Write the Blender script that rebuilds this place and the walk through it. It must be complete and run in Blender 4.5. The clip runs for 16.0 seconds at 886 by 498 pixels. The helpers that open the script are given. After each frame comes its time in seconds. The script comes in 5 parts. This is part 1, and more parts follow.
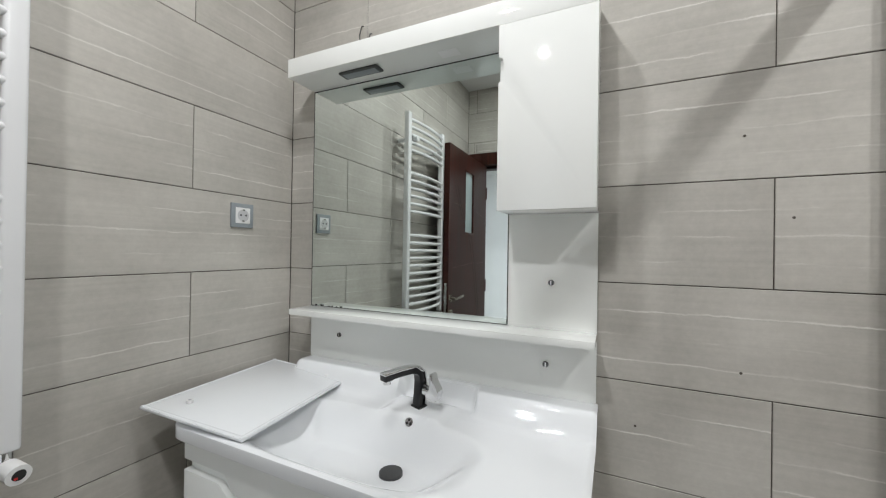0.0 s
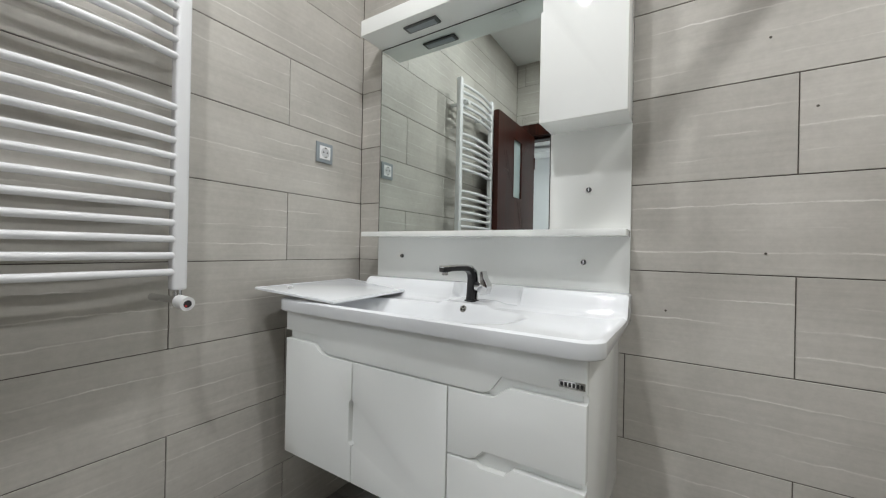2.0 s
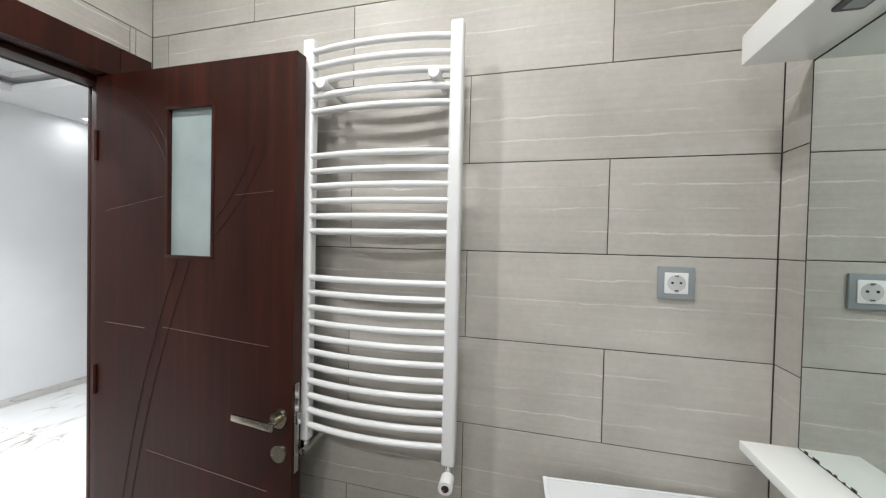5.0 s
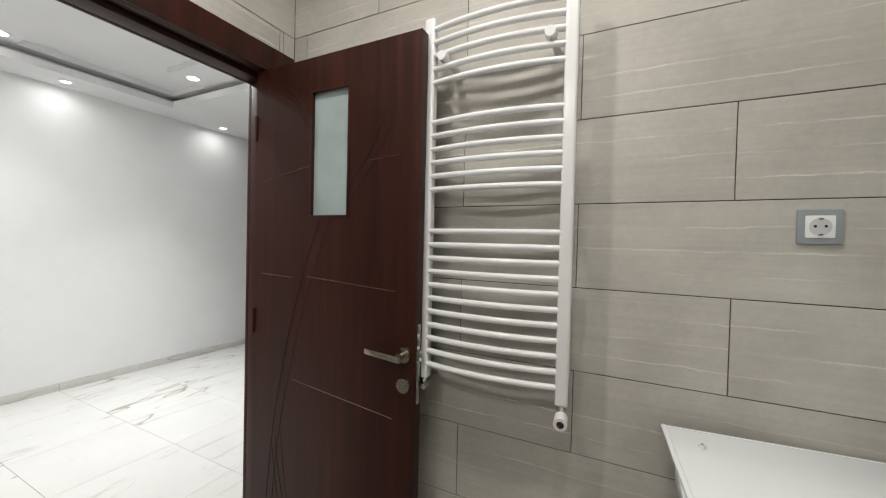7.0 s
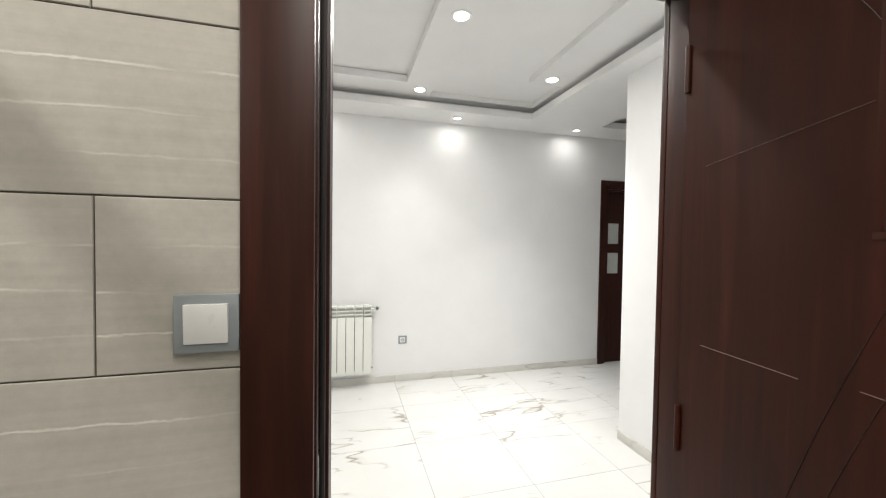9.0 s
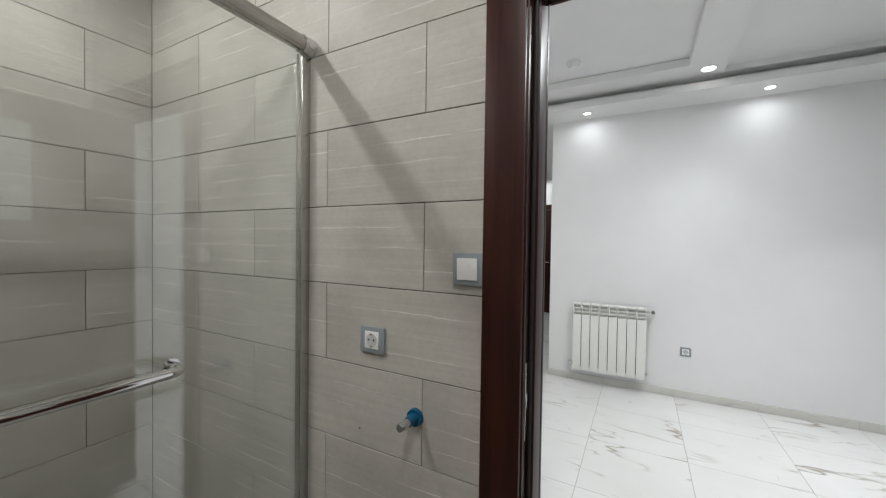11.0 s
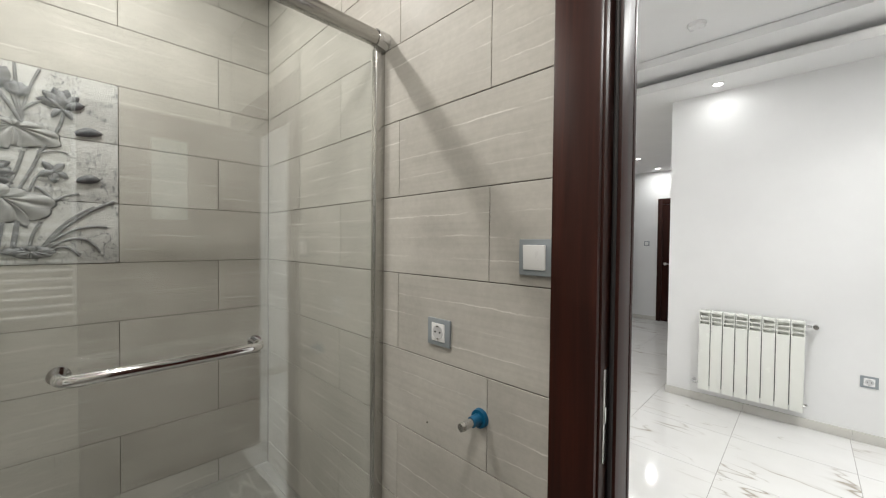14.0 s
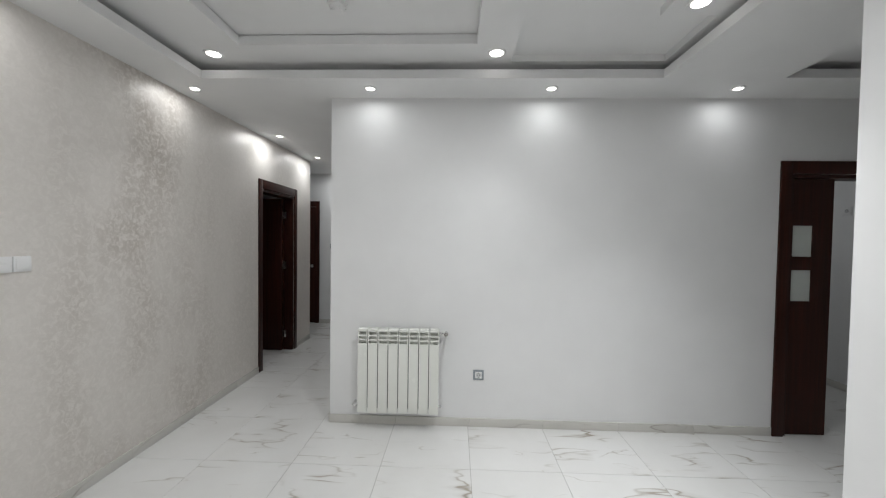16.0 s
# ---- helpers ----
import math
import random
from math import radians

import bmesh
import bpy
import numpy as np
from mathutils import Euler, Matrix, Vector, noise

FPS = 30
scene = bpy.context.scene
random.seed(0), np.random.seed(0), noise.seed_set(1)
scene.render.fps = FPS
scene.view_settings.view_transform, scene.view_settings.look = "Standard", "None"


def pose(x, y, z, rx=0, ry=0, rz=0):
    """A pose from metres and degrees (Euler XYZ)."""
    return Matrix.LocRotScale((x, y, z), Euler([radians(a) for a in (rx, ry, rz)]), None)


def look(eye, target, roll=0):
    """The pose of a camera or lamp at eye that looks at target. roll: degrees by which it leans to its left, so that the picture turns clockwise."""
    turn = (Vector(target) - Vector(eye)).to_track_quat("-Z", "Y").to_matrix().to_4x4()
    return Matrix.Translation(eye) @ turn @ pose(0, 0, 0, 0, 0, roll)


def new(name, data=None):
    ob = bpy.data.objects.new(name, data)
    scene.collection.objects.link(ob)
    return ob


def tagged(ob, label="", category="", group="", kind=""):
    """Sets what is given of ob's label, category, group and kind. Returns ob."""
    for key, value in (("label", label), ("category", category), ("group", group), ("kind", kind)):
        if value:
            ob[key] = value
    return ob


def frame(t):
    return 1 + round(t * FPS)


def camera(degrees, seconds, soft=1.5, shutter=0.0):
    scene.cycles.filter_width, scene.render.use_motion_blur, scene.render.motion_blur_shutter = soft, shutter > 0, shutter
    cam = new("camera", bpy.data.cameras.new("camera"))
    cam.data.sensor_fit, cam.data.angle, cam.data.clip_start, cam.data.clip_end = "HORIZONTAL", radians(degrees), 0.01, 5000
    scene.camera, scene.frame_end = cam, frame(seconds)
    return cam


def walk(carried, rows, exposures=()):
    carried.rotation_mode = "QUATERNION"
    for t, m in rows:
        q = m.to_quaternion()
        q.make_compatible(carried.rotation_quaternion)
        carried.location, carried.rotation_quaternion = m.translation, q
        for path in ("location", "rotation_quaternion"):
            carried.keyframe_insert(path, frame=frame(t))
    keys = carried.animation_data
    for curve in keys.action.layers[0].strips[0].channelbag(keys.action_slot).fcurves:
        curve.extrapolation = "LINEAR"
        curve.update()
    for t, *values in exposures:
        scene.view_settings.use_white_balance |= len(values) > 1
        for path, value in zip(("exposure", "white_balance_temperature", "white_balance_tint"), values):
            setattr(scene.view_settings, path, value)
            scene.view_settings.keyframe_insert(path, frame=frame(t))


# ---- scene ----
cam = camera(100.5, 16.0, soft=1.2)
PATH = [
    (0, (1.154, 0.892, 1.336), (0.314, 2.706, 1.346), 0.9),
    (0.5, (1.159, 0.853, 1.368), (0.205, 2.611, 1.374), 1.1),
    (1, (1.173, 0.826, 1.244), (0.148, 2.544, 1.249), 1.1),
    (1.5, (1.207, 0.772, 1.111), (0.138, 2.462, 1.111), 1.1),
    (2, (1.232, 0.728, 1.059), (0.162, 2.418, 1.061), 1.1),
    (2.5, (1.257, 0.789, 1.099), (0.182, 2.475, 1.08), 0.8),
    (3, (1.160, 0.937, 1.305), (0.060, 2.606, 1.277), 0.7),
    (3.3, (1.056, 1.001, 1.396), (-0.166, 2.584, 1.360), 1.0),
    (3.5, (0.989, 1.035, 1.424), (-0.43, 2.444, 1.419), 1.1),
    (3.8, (0.926, 1.136, 1.482), (-0.795, 2.155, 1.446), 1.3),
    (4, (0.897, 1.223, 1.497), (-0.995, 1.872, 1.469), 1.1),
    (4.2, (0.901, 1.285, 1.516), (-1.077, 1.575, 1.476), 1.2),
    (4.5, (0.974, 1.360, 1.527), (-1.023, 1.255, 1.484), 1.1),
    (4.7, (1.016, 1.412, 1.538), (-0.957, 1.087, 1.491), 1.2),
    (6.8, (1.147, 1.373, 1.407), (-0.669, 0.535, 1.382), 1.5),
    (7, (1.174, 1.332, 1.386), (-0.62, 0.449, 1.352), 1.4),
    (7.5, (1.168, 1.181, 1.368), (-0.383, -0.08, 1.323), 1.1),
    (8, (1.083, 0.975, 1.395), (-0.044, -0.676, 1.34), 1.1),
    (8.5, (0.995, 0.724, 1.437), (0.237, -1.126, 1.385), 1.0),
    (8.7, (0.947, 0.604, 1.458), (0.261, -1.274, 1.407), 0.9),
    (10.8, (0.651, 0.866, 1.429), (1.578, -0.906, 1.382), 0.7),
    (11, (0.665, 0.894, 1.402), (1.612, -0.867, 1.362), 0.8),
    (11.5, (0.701, 0.956, 1.356), (1.871, -0.666, 1.313), 1.0),
    (12, (0.712, 1.018, 1.346), (2.253, -0.256, 1.303), 0.9),
    (12.5, (0.714, 1.043, 1.344), (2.459, 0.066, 1.303), 0.9),
    (13, (0.699, 1.011, 1.345), (2.495, 0.131, 1.311), 0.9),
    (13.5, (0.643, 0.924, 1.35), (2.398, -0.035, 1.313), 0.6),
    (13.7, (0.629, 0.878, 1.354), (2.286, -0.242, 1.318), 0.5),
    (14, (0.618, 0.769, 1.364), (2.022, -0.656, 1.326), 0.6),
    (14.5, (0.592, 0.498, 1.386), (1.506, -1.28, 1.335), 0.6),
    (14.7, (0.577, 0.406, 1.408), (1.307, -1.455, 1.351), 0.8),
    (15, (0.585, 0.267, 1.422), (1.083, -1.669, 1.373), 0.7),
    (15.5, (0.53, 0.005, 1.499), (0.792, -1.977, 1.442), 0.8),
    (16, (0.488, -0.116, 1.528), (0.557, -2.114, 1.475), 0.8),
]
EXPOSURES = [(0.0, 0.07, 6350, 10), (1.0, -0.01, 6350, 10), (2.0, 0.2, 6350, 10), (2.5, 0.25, 6350, 10), (3.0, 0.1, 6350, 10), (3.5, -0.07, 6350, 10), (4.0, -0.03, 6350, 10), (4.3, 0.2, 6380, 10), (4.7, 0.36, 6400, 10), (7.0, 0.0, 6850, 10), (8.0, 0.16, 7050, 10), (8.5, 0.22, 7150, 10), (11.0, -0.28, 6550, 10), (12.0, 0.02, 6850, 10), (13.0, 0.40, 6450, 10), (13.6, 0.38, 6550, 10), (14.0, 0.08, 6850, 10), (14.5, -0.18, 6950, 10), (15.0, -0.07, 6850, 10), (15.5, -0.4, 6700, 10), (16.0, -0.5, 6650, 10)]
walk(cam, [(t, look(eye, target, roll)) for t, eye, target, roll in PATH], EXPOSURES)

# ---- light ----
world = bpy.data.worlds.new("world")
scene.world = world
world.use_nodes = True
world.node_tree.nodes["Background"].inputs[0].default_value = (0.8, 0.85, 1.0, 1)
world.node_tree.nodes["Background"].inputs[1].default_value = 0.02


def disc_lamp(name, x, y, z, watts, colour, size=0.08, spread=150):
    """A downlight: a small round area lamp that shines straight down."""
    data = bpy.data.lights.new(name, "AREA")
    data.shape, data.size, data.energy, data.color, data.spread = "DISK", size, watts, colour, radians(spread)
    ob = new(name, data)
    ob.matrix_world = pose(x, y, z)
    return ob


BATH_WHITE = (0.985, 0.98, 0.965)
HALL_WHITE = (0.935, 0.972, 1.0)
BATH_SPOTS = [(0.76, 0.64, 9.2), (0.72, 1.27, 7.6), (2.18, 0.64, 10.8), (2.18, 1.27, 8.6)]
# the last one, at (-2.5, -4.3), is unseen and added to brighten the room beyond
HALL_SPOTS = [(2.506, -2.905), (1.15, -2.905), (-0.205, -2.905), (-1.553, -2.905), (2.52, -1.65), (2.48, -4.21),
              (2.46, -5.30), (-1.35, -1.0), (2.45, -6.3), (-2.5, -4.3)]
# the last one, at (1.25, -0.6), is unseen and added to fill the hall
TRAY_SPOTS = [(2.16, -2.61, 1.8), (0.235, -2.61, 1.8), (-0.76, -2.10, 8.5), (0.215, -1.49, 23.0), (1.25, -0.6, 18.0)]


# ---- materials ----
def material(name):
    m = bpy.data.materials.new(name)
    m.use_nodes = True
    t = m.node_tree
    return m, t, t.nodes["Principled BSDF"]


def node(t, kind, **values):
    n = t.nodes.new(kind)
    for k, v in values.items():
        n.inputs[k].default_value = v
    return n


def coords(t, scale, spread=0.0):
    """Object coordinates, stretched, and shifted piece by piece when spread is set."""
    tc = t.nodes.new("ShaderNodeTexCoord")
    mp = node(t, "ShaderNodeMapping", Scale=scale)
    if spread:
        info = t.nodes.new("ShaderNodeObjectInfo")
        add = t.nodes.new("ShaderNodeVectorMath")
        add.operation = "MULTIPLY_ADD"
        comb = t.nodes.new("ShaderNodeCombineXYZ")
        for i in range(3):
            t.links.new(info.outputs["Random"], comb.inputs[i])
        t.links.new(comb.outputs[0], add.inputs[0])
        add.inputs[1].default_value = (spread, spread * 0.61, spread * 1.37)
        t.links.new(tc.outputs["Object"], add.inputs[2])
        t.links.new(add.outputs[0], mp.inputs["Vector"])
    else:
        t.links.new(tc.outputs["Object"], mp.inputs["Vector"])
    return mp.outputs[0]


def noise_tex(t, vec, scale, detail=4.0, rough=0.55, distort=0.0):
    n = node(t, "ShaderNodeTexNoise", Scale=scale, Detail=detail, Roughness=rough, Distortion=distort)
    t.links.new(vec, n.inputs["Vector"])
    return n.outputs["Fac"]


def ramp(t, fac, stops):
    r = t.nodes.new("ShaderNodeValToRGB")
    while len(r.color_ramp.elements) < len(stops):
        r.color_ramp.elements.new(0.5)
    for e, (p, c) in zip(r.color_ramp.elements, stops):
        e.position, e.color = p, (*c, 1) if len(c) == 3 else c
    t.links.new(fac, r.inputs[0])
    return r.outputs["Color"]


def mix(t, fac, a, b, mode="MIX"):
    n = t.nodes.new("ShaderNodeMix")
    n.data_type, n.blend_type = "RGBA", mode
    for sock, v in ((n.inputs["Factor"], fac), (n.inputs["A"], a), (n.inputs["B"], b)):
        if isinstance(v, (int, float)):
            sock.default_value = v
        elif isinstance(v, tuple):
            sock.default_value = (*v, 1)
        else:
            t.links.new(v, sock)
    return n.outputs["Result"]


def bump(t, bsdf, height, strength=0.2, distance=0.002):
    b = node(t, "ShaderNodeBump", Strength=strength, Distance=distance)
    t.links.new(height, b.inputs["Height"])
    t.links.new(b.outputs[0], bsdf.inputs["Normal"])


def grey(v):
    return (v, v, v)


def plain(name, colour, rough, metal=0.0, vary=0.06, scale=9.0, relief=0.03, coat=0.0):
    """Paint, plastic or metal with faint blotches, uneven gloss and fine relief."""
    m, t, b = material(name)
    v = coords(t, (1, 1, 1))
    n = noise_tex(t, v, scale, 5)
    lo, hi = tuple(c * (1 - vary) for c in colour), tuple(min(1, c * (1 + vary)) for c in colour)
    t.links.new(ramp(t, n, [(0.3, lo), (0.7, hi)]), b.inputs["Base Color"])
    t.links.new(ramp(t, noise_tex(t, v, scale * 3, 4), [(0.3, grey(rough * 0.95)), (0.7, grey(min(1, rough * 1.06)))]), b.inputs["Roughness"])
    b.inputs["Metallic"].default_value = metal
    if coat:
        b.inputs["Coat Weight"].default_value, b.inputs["Coat Roughness"].default_value = coat, 0.04
    if relief:
        bump(t, b, noise_tex(t, v, scale * 30, 3), relief, 0.001)
    return m


def wall_tile():
    """Greige ceramic with long pale streaks and a softly wavy relief."""
    m, t, b = material("greige_streaked_tile")
    v = coords(t, (1, 1, 1), 40)
    long = coords(t, (0.7, 8, 30), 40)
    cloud = noise_tex(t, v, 3.2, 5)
    base = ramp(t, cloud, [(0.28, (0.412, 0.394, 0.360)), (0.72, (0.548, 0.528, 0.488))])
    grain = ramp(t, noise_tex(t, long, 2.4, 6, 0.62, 0.1), [(0.30, (0.90, 0.895, 0.885)), (0.70, (1.04, 1.035, 1.03))])
    base = mix(t, 0.75, base, grain, "MULTIPLY")
    fine = ramp(t, noise_tex(t, v, 60, 5, 0.7), [(0.35, grey(0.94)), (0.65, grey(1.04))])
    base = mix(t, 0.8, base, fine, "MULTIPLY")
    # three wavy ridges run along each tile, broken here and there
    tc = t.nodes.new("ShaderNodeTexCoord")
    axes = t.nodes.new("ShaderNodeSeparateXYZ")
    t.links.new(tc.outputs["Object"], axes.inputs[0])
    wave = noise_tex(t, coords(t, (3.0, 1, 5.0), 40), 2.4, 9, 0.68)

    def calc(op, *terms):
        n = t.nodes.new("ShaderNodeMath")
        n.operation = op
        for sock, v in zip(n.inputs, terms):
            if isinstance(v, (int, float)):
                sock.default_value = v
            else:
                t.links.new(v, sock)
        return n.outputs[0]

    height = calc("ADD", calc("MULTIPLY_ADD", wave, 0.026, -0.013), axes.outputs["Z"])
    away = calc("PINGPONG", calc("ADD", height, 0.1313), 0.03125)
    streak = ramp(t, calc("MULTIPLY", away, 180.0), [(0.10, grey(0.62)), (0.50, grey(0))])
    inner = calc("LESS_THAN", calc("ABSOLUTE", axes.outputs["Z"]), 0.092)
    streak = mix(t, 1.0, streak, inner, "MULTIPLY")
    patch = ramp(t, noise_tex(t, coords(t, (1, 1, 7.0), 40), 4.2, 4), [(0.44, grey(0)), (0.64, grey(1))])
    both = mix(t, 1.0, streak, patch, "MULTIPLY")
    t.links.new(mix(t, both, base, (0.80, 0.78, 0.74)), b.inputs["Base Color"])
    t.links.new(ramp(t, cloud, [(0.3, grey(0.42)), (0.7, grey(0.54))]), b.inputs["Roughness"])
    b.inputs["Specular IOR Level"].default_value = 0.28
    bump(t, b, mix(t, 0.8, grain, both), 0.35, 0.0018)
    return m


def marble(name, base, vein, tint, rough):
    """Polished porcelain with grey veins running aslant, a different cut on each tile."""
    m, t, b = material(name)
    v = coords(t, (1, 1, 1), 23)

    def cracks(scale, turn, stretch, thin, distort):
        """Thin jagged lines where a stretched noise crosses its middle."""
        turned = node(t, "ShaderNodeMapping", Rotation=(0, radians(turn), 0), Scale=(1.0, 1.0, stretch))
        t.links.new(v, turned.inputs["Vector"])
        n = noise_tex(t, turned.outputs[0], scale, 3, 0.46, distort)
        return ramp(t, n, [(0.5 - thin, grey(0)), (0.5, grey(1)), (0.5 + thin, grey(0))]), n

    first, body = cracks(1.05, 52, 4.6, 0.013, 0.12)
    second, _ = cracks(1.5, 34, 3.4, 0.009, 0.25)
    smoke = ramp(t, body, [(0.45, grey(0)), (0.5, grey(0.30)), (0.52, grey(0))])
    mask = ramp(t, noise_tex(t, v, 1.3, 3), [(0.47, grey(0)), (0.62, grey(0.95))])
    rare = ramp(t, noise_tex(t, v, 3.1, 3), [(0.55, grey(0)), (0.66, grey(0.7))])
    veins = mix(t, 1.0, mix(t, 1.0, mix(t, 1.0, first, smoke, "ADD"), mask, "MULTIPLY"), mix(t, 1.0, second, rare, "MULTIPLY"), "ADD")
    cloud = ramp(t, noise_tex(t, v, 2.2, 4), [(0.3, base), (0.75, tint)])
    t.links.new(mix(t, veins, cloud, vein), b.inputs["Base Color"])
    b.inputs["Roughness"].default_value = rough
    b.inputs["Specular IOR Level"].default_value = 0.5
    bump(t, b, noise_tex(t, v, 40, 2), 0.01, 0.001)
    return m


def wood():
    """Dark red-brown laminate with upright grain."""
    m, t, b = material("dark_mahogany_laminate")
    v = coords(t, (14, 14, 0.7))
    n = noise_tex(t, v, 2.5, 8, 0.62, 0.5)
    wide = noise_tex(t, coords(t, (5, 5, 0.25)), 2.0, 3)
    c = ramp(t, n, [(0.3, (0.0175, 0.0037, 0.0019)), (0.55, (0.036, 0.0074, 0.0037)), (0.75, (0.056, 0.0121, 0.0059))])
    c = mix(t, 0.6, c, ramp(t, wide, [(0.3, grey(0.6)), (0.7, grey(1.2))]), "MULTIPLY")
    t.links.new(c, b.inputs["Base Color"])
    t.links.new(ramp(t, n, [(0.3, grey(0.38)), (0.7, grey(0.46))]), b.inputs["Roughness"])
    b.inputs["Specular IOR Level"].default_value = 0.26
    bump(t, b, n, 0.03, 0.0006)
    return m


def sheet_glass(name, tint):
    """A clear pane: straight-through light with a gloss that grows towards grazing angles."""
    m = bpy.data.materials.new(name)
    m.use_nodes = True
    t = m.node_tree
    t.nodes.clear()
    out = t.nodes.new("ShaderNodeOutputMaterial")
    clear = node(t, "ShaderNodeBsdfTransparent", Color=(*tint, 1))
    shine = node(t, "ShaderNodeBsdfGlossy", Color=(0.95, 0.97, 0.96, 1), Roughness=0.012)
    lw = node(t, "ShaderNodeLayerWeight", Blend=0.5)
    power = t.nodes.new("ShaderNodeMath")
    power.operation, power.inputs[1].default_value = "POWER", 3.2
    t.links.new(lw.outputs["Facing"], power.inputs[0])
    amount = t.nodes.new("ShaderNodeMath")
    amount.operation, amount.inputs[1].default_value, amount.inputs[2].default_value = "MULTIPLY_ADD", 0.9, 0.052
    t.links.new(power.outputs[0], amount.inputs[0])
    sm = t.nodes.new("ShaderNodeMixShader")
    t.links.new(amount.outputs[0], sm.inputs[0])
    t.links.new(clear.outputs[0], sm.inputs[1])
    t.links.new(shine.outputs[0], sm.inputs[2])
    t.links.new(sm.outputs[0], out.inputs[0])
    return m


def wallpaper():
    """Silvery beige paper with a crushed, flaky relief that catches the light, and lamp-glare mottling painted in
    brown.
    """
    m, t, b = material("silver_beige_wallpaper")
    v = coords(t, (1, 1, 1))
    flakes = t.nodes.new("ShaderNodeTexVoronoi")
    flakes.inputs["Scale"].default_value = 34
    wob = noise_tex(t, v, 12, 4, 0.6)
    shift = t.nodes.new("ShaderNodeVectorMath")
    shift.operation = "MULTIPLY_ADD"
    comb = t.nodes.new("ShaderNodeCombineXYZ")
    for i in range(3):
        t.links.new(wob, comb.inputs[i])
    t.links.new(comb.outputs[0], shift.inputs[0])
    shift.inputs[1].default_value = (0.05, 0.06, 0.04)
    t.links.new(v, shift.inputs[2])
    t.links.new(shift.outputs[0], flakes.inputs["Vector"])
    n = noise_tex(t, v, 26, 7, 0.72, 1.0)
    big = noise_tex(t, coords(t, (1, 1.3, 0.6)), 1.25, 4)
    c = ramp(t, n, [(0.30, (0.715, 0.680, 0.640)), (0.70, (0.785, 0.750, 0.710))])
    # mottling under grazing lamp glare, painted browner along one stretch from top to bottom
    axes = t.nodes.new("ShaderNodeSeparateXYZ")
    t.links.new(v, axes.inputs[0])
    along_wall = t.nodes.new("ShaderNodeMath")
    along_wall.operation, along_wall.inputs[1].default_value, along_wall.inputs[2].default_value = "MULTIPLY_ADD", 0.25, 1.0
    t.links.new(axes.outputs["Y"], along_wall.inputs[0])
    stretch = ramp(t, along_wall.outputs[0], [(0.10, grey(0.25)), (0.30, grey(1)), (0.40, grey(1)), (0.52, grey(0.12))])
    glare_mottle = mix(t, 1.0, ramp(t, big, [(0.40, grey(0.1)), (0.60, grey(0.8))]), stretch, "MULTIPLY")
    specks = mix(t, 1.0, glare_mottle, ramp(t, n, [(0.46, grey(1)), (0.60, grey(0.15))]), "MULTIPLY")
    c = mix(t, specks, c, (0.46, 0.41, 0.36))
    t.links.new(c, b.inputs["Base Color"])
    b.inputs["Metallic"].default_value = 0.08
    t.links.new(ramp(t, n, [(0.35, grey(0.30)), (0.65, grey(0.58))]), b.inputs["Roughness"])
    height = mix(t, 0.6, n, flakes.outputs["Distance"])
    bump(t, b, mix(t, glare_mottle, mix(t, 0.5, height, (0.5, 0.5, 0.5)), height), 0.24, 0.005)
    return m


def glow(name, colour, strength):
    m, t, b = material(name)
    b.inputs["Base Color"].default_value = (*colour, 1)
    b.inputs["Emission Color"].default_value = (*colour, 1)
    b.inputs["Emission Strength"].default_value = strength
    return m


TILE = wall_tile()
GROUT = plain("brown_grey_grout", (0.085, 0.072, 0.060), 0.9, scale=30, relief=0.3)
MARBLE = marble("white_marble_porcelain", (0.68, 0.675, 0.66), (0.36, 0.325, 0.28), (0.74, 0.74, 0.73), 0.08)
SKIRT = marble("grey_veined_skirting", (0.58, 0.565, 0.53), (0.30, 0.265, 0.235), (0.66, 0.645, 0.61), 0.16)
SLATE = marble("grey_stone_porcelain", (0.19, 0.183, 0.17), (0.33, 0.318, 0.295), (0.29, 0.28, 0.26), 0.38)
FLOOR_GROUT = plain("pale_floor_grout", (0.30, 0.29, 0.275), 0.8, scale=30, relief=0.2)
PAINT = plain("white_wall_paint", (0.80, 0.80, 0.80), 0.62, vary=0.02, scale=3, relief=0.06)
CEIL = plain("white_ceiling_paint", (0.80, 0.80, 0.80), 0.7, vary=0.02, scale=3, relief=0.04)
WOOD = wood()
SEAL = plain("black_rubber_seal", (0.02, 0.018, 0.018), 0.6)
LACQUER = plain("white_gloss_lacquer", (0.855, 0.868, 0.848), 0.055, vary=0.012, scale=4, relief=0.004)
CERAMIC = plain("white_glazed_ceramic", (0.795, 0.81, 0.825), 0.06, vary=0.01, scale=4, relief=0.003)
BOARD = plain("white_plastic_board", (0.78, 0.80, 0.82), 0.14, vary=0.015, scale=4, relief=0.006)
ENAMEL = plain("white_radiator_enamel", (0.74, 0.745, 0.755), 0.22, vary=0.015, scale=6, relief=0.02)
FRAME_GREY = plain("silver_grey_plastic", (0.27, 0.30, 0.32), 0.38, vary=0.03, scale=20)
WHITE_PLASTIC = plain("white_switch_plastic", (0.80, 0.80, 0.80), 0.28, vary=0.012, scale=6, relief=0.0)
DARK = plain("dark_hole", (0.02, 0.02, 0.02), 0.7)
CHROME = plain("polished_chrome", (0.72, 0.72, 0.72), 0.08, 1.0, vary=0.03, scale=8, relief=0.0)
NICKEL = plain("brushed_nickel", (0.42, 0.385, 0.32), 0.26, 1.0, vary=0.06, scale=14, relief=0.01)
STEEL = plain("brushed_steel", (0.50, 0.49, 0.47), 0.20, 1.0, vary=0.03, scale=5, relief=0.0)
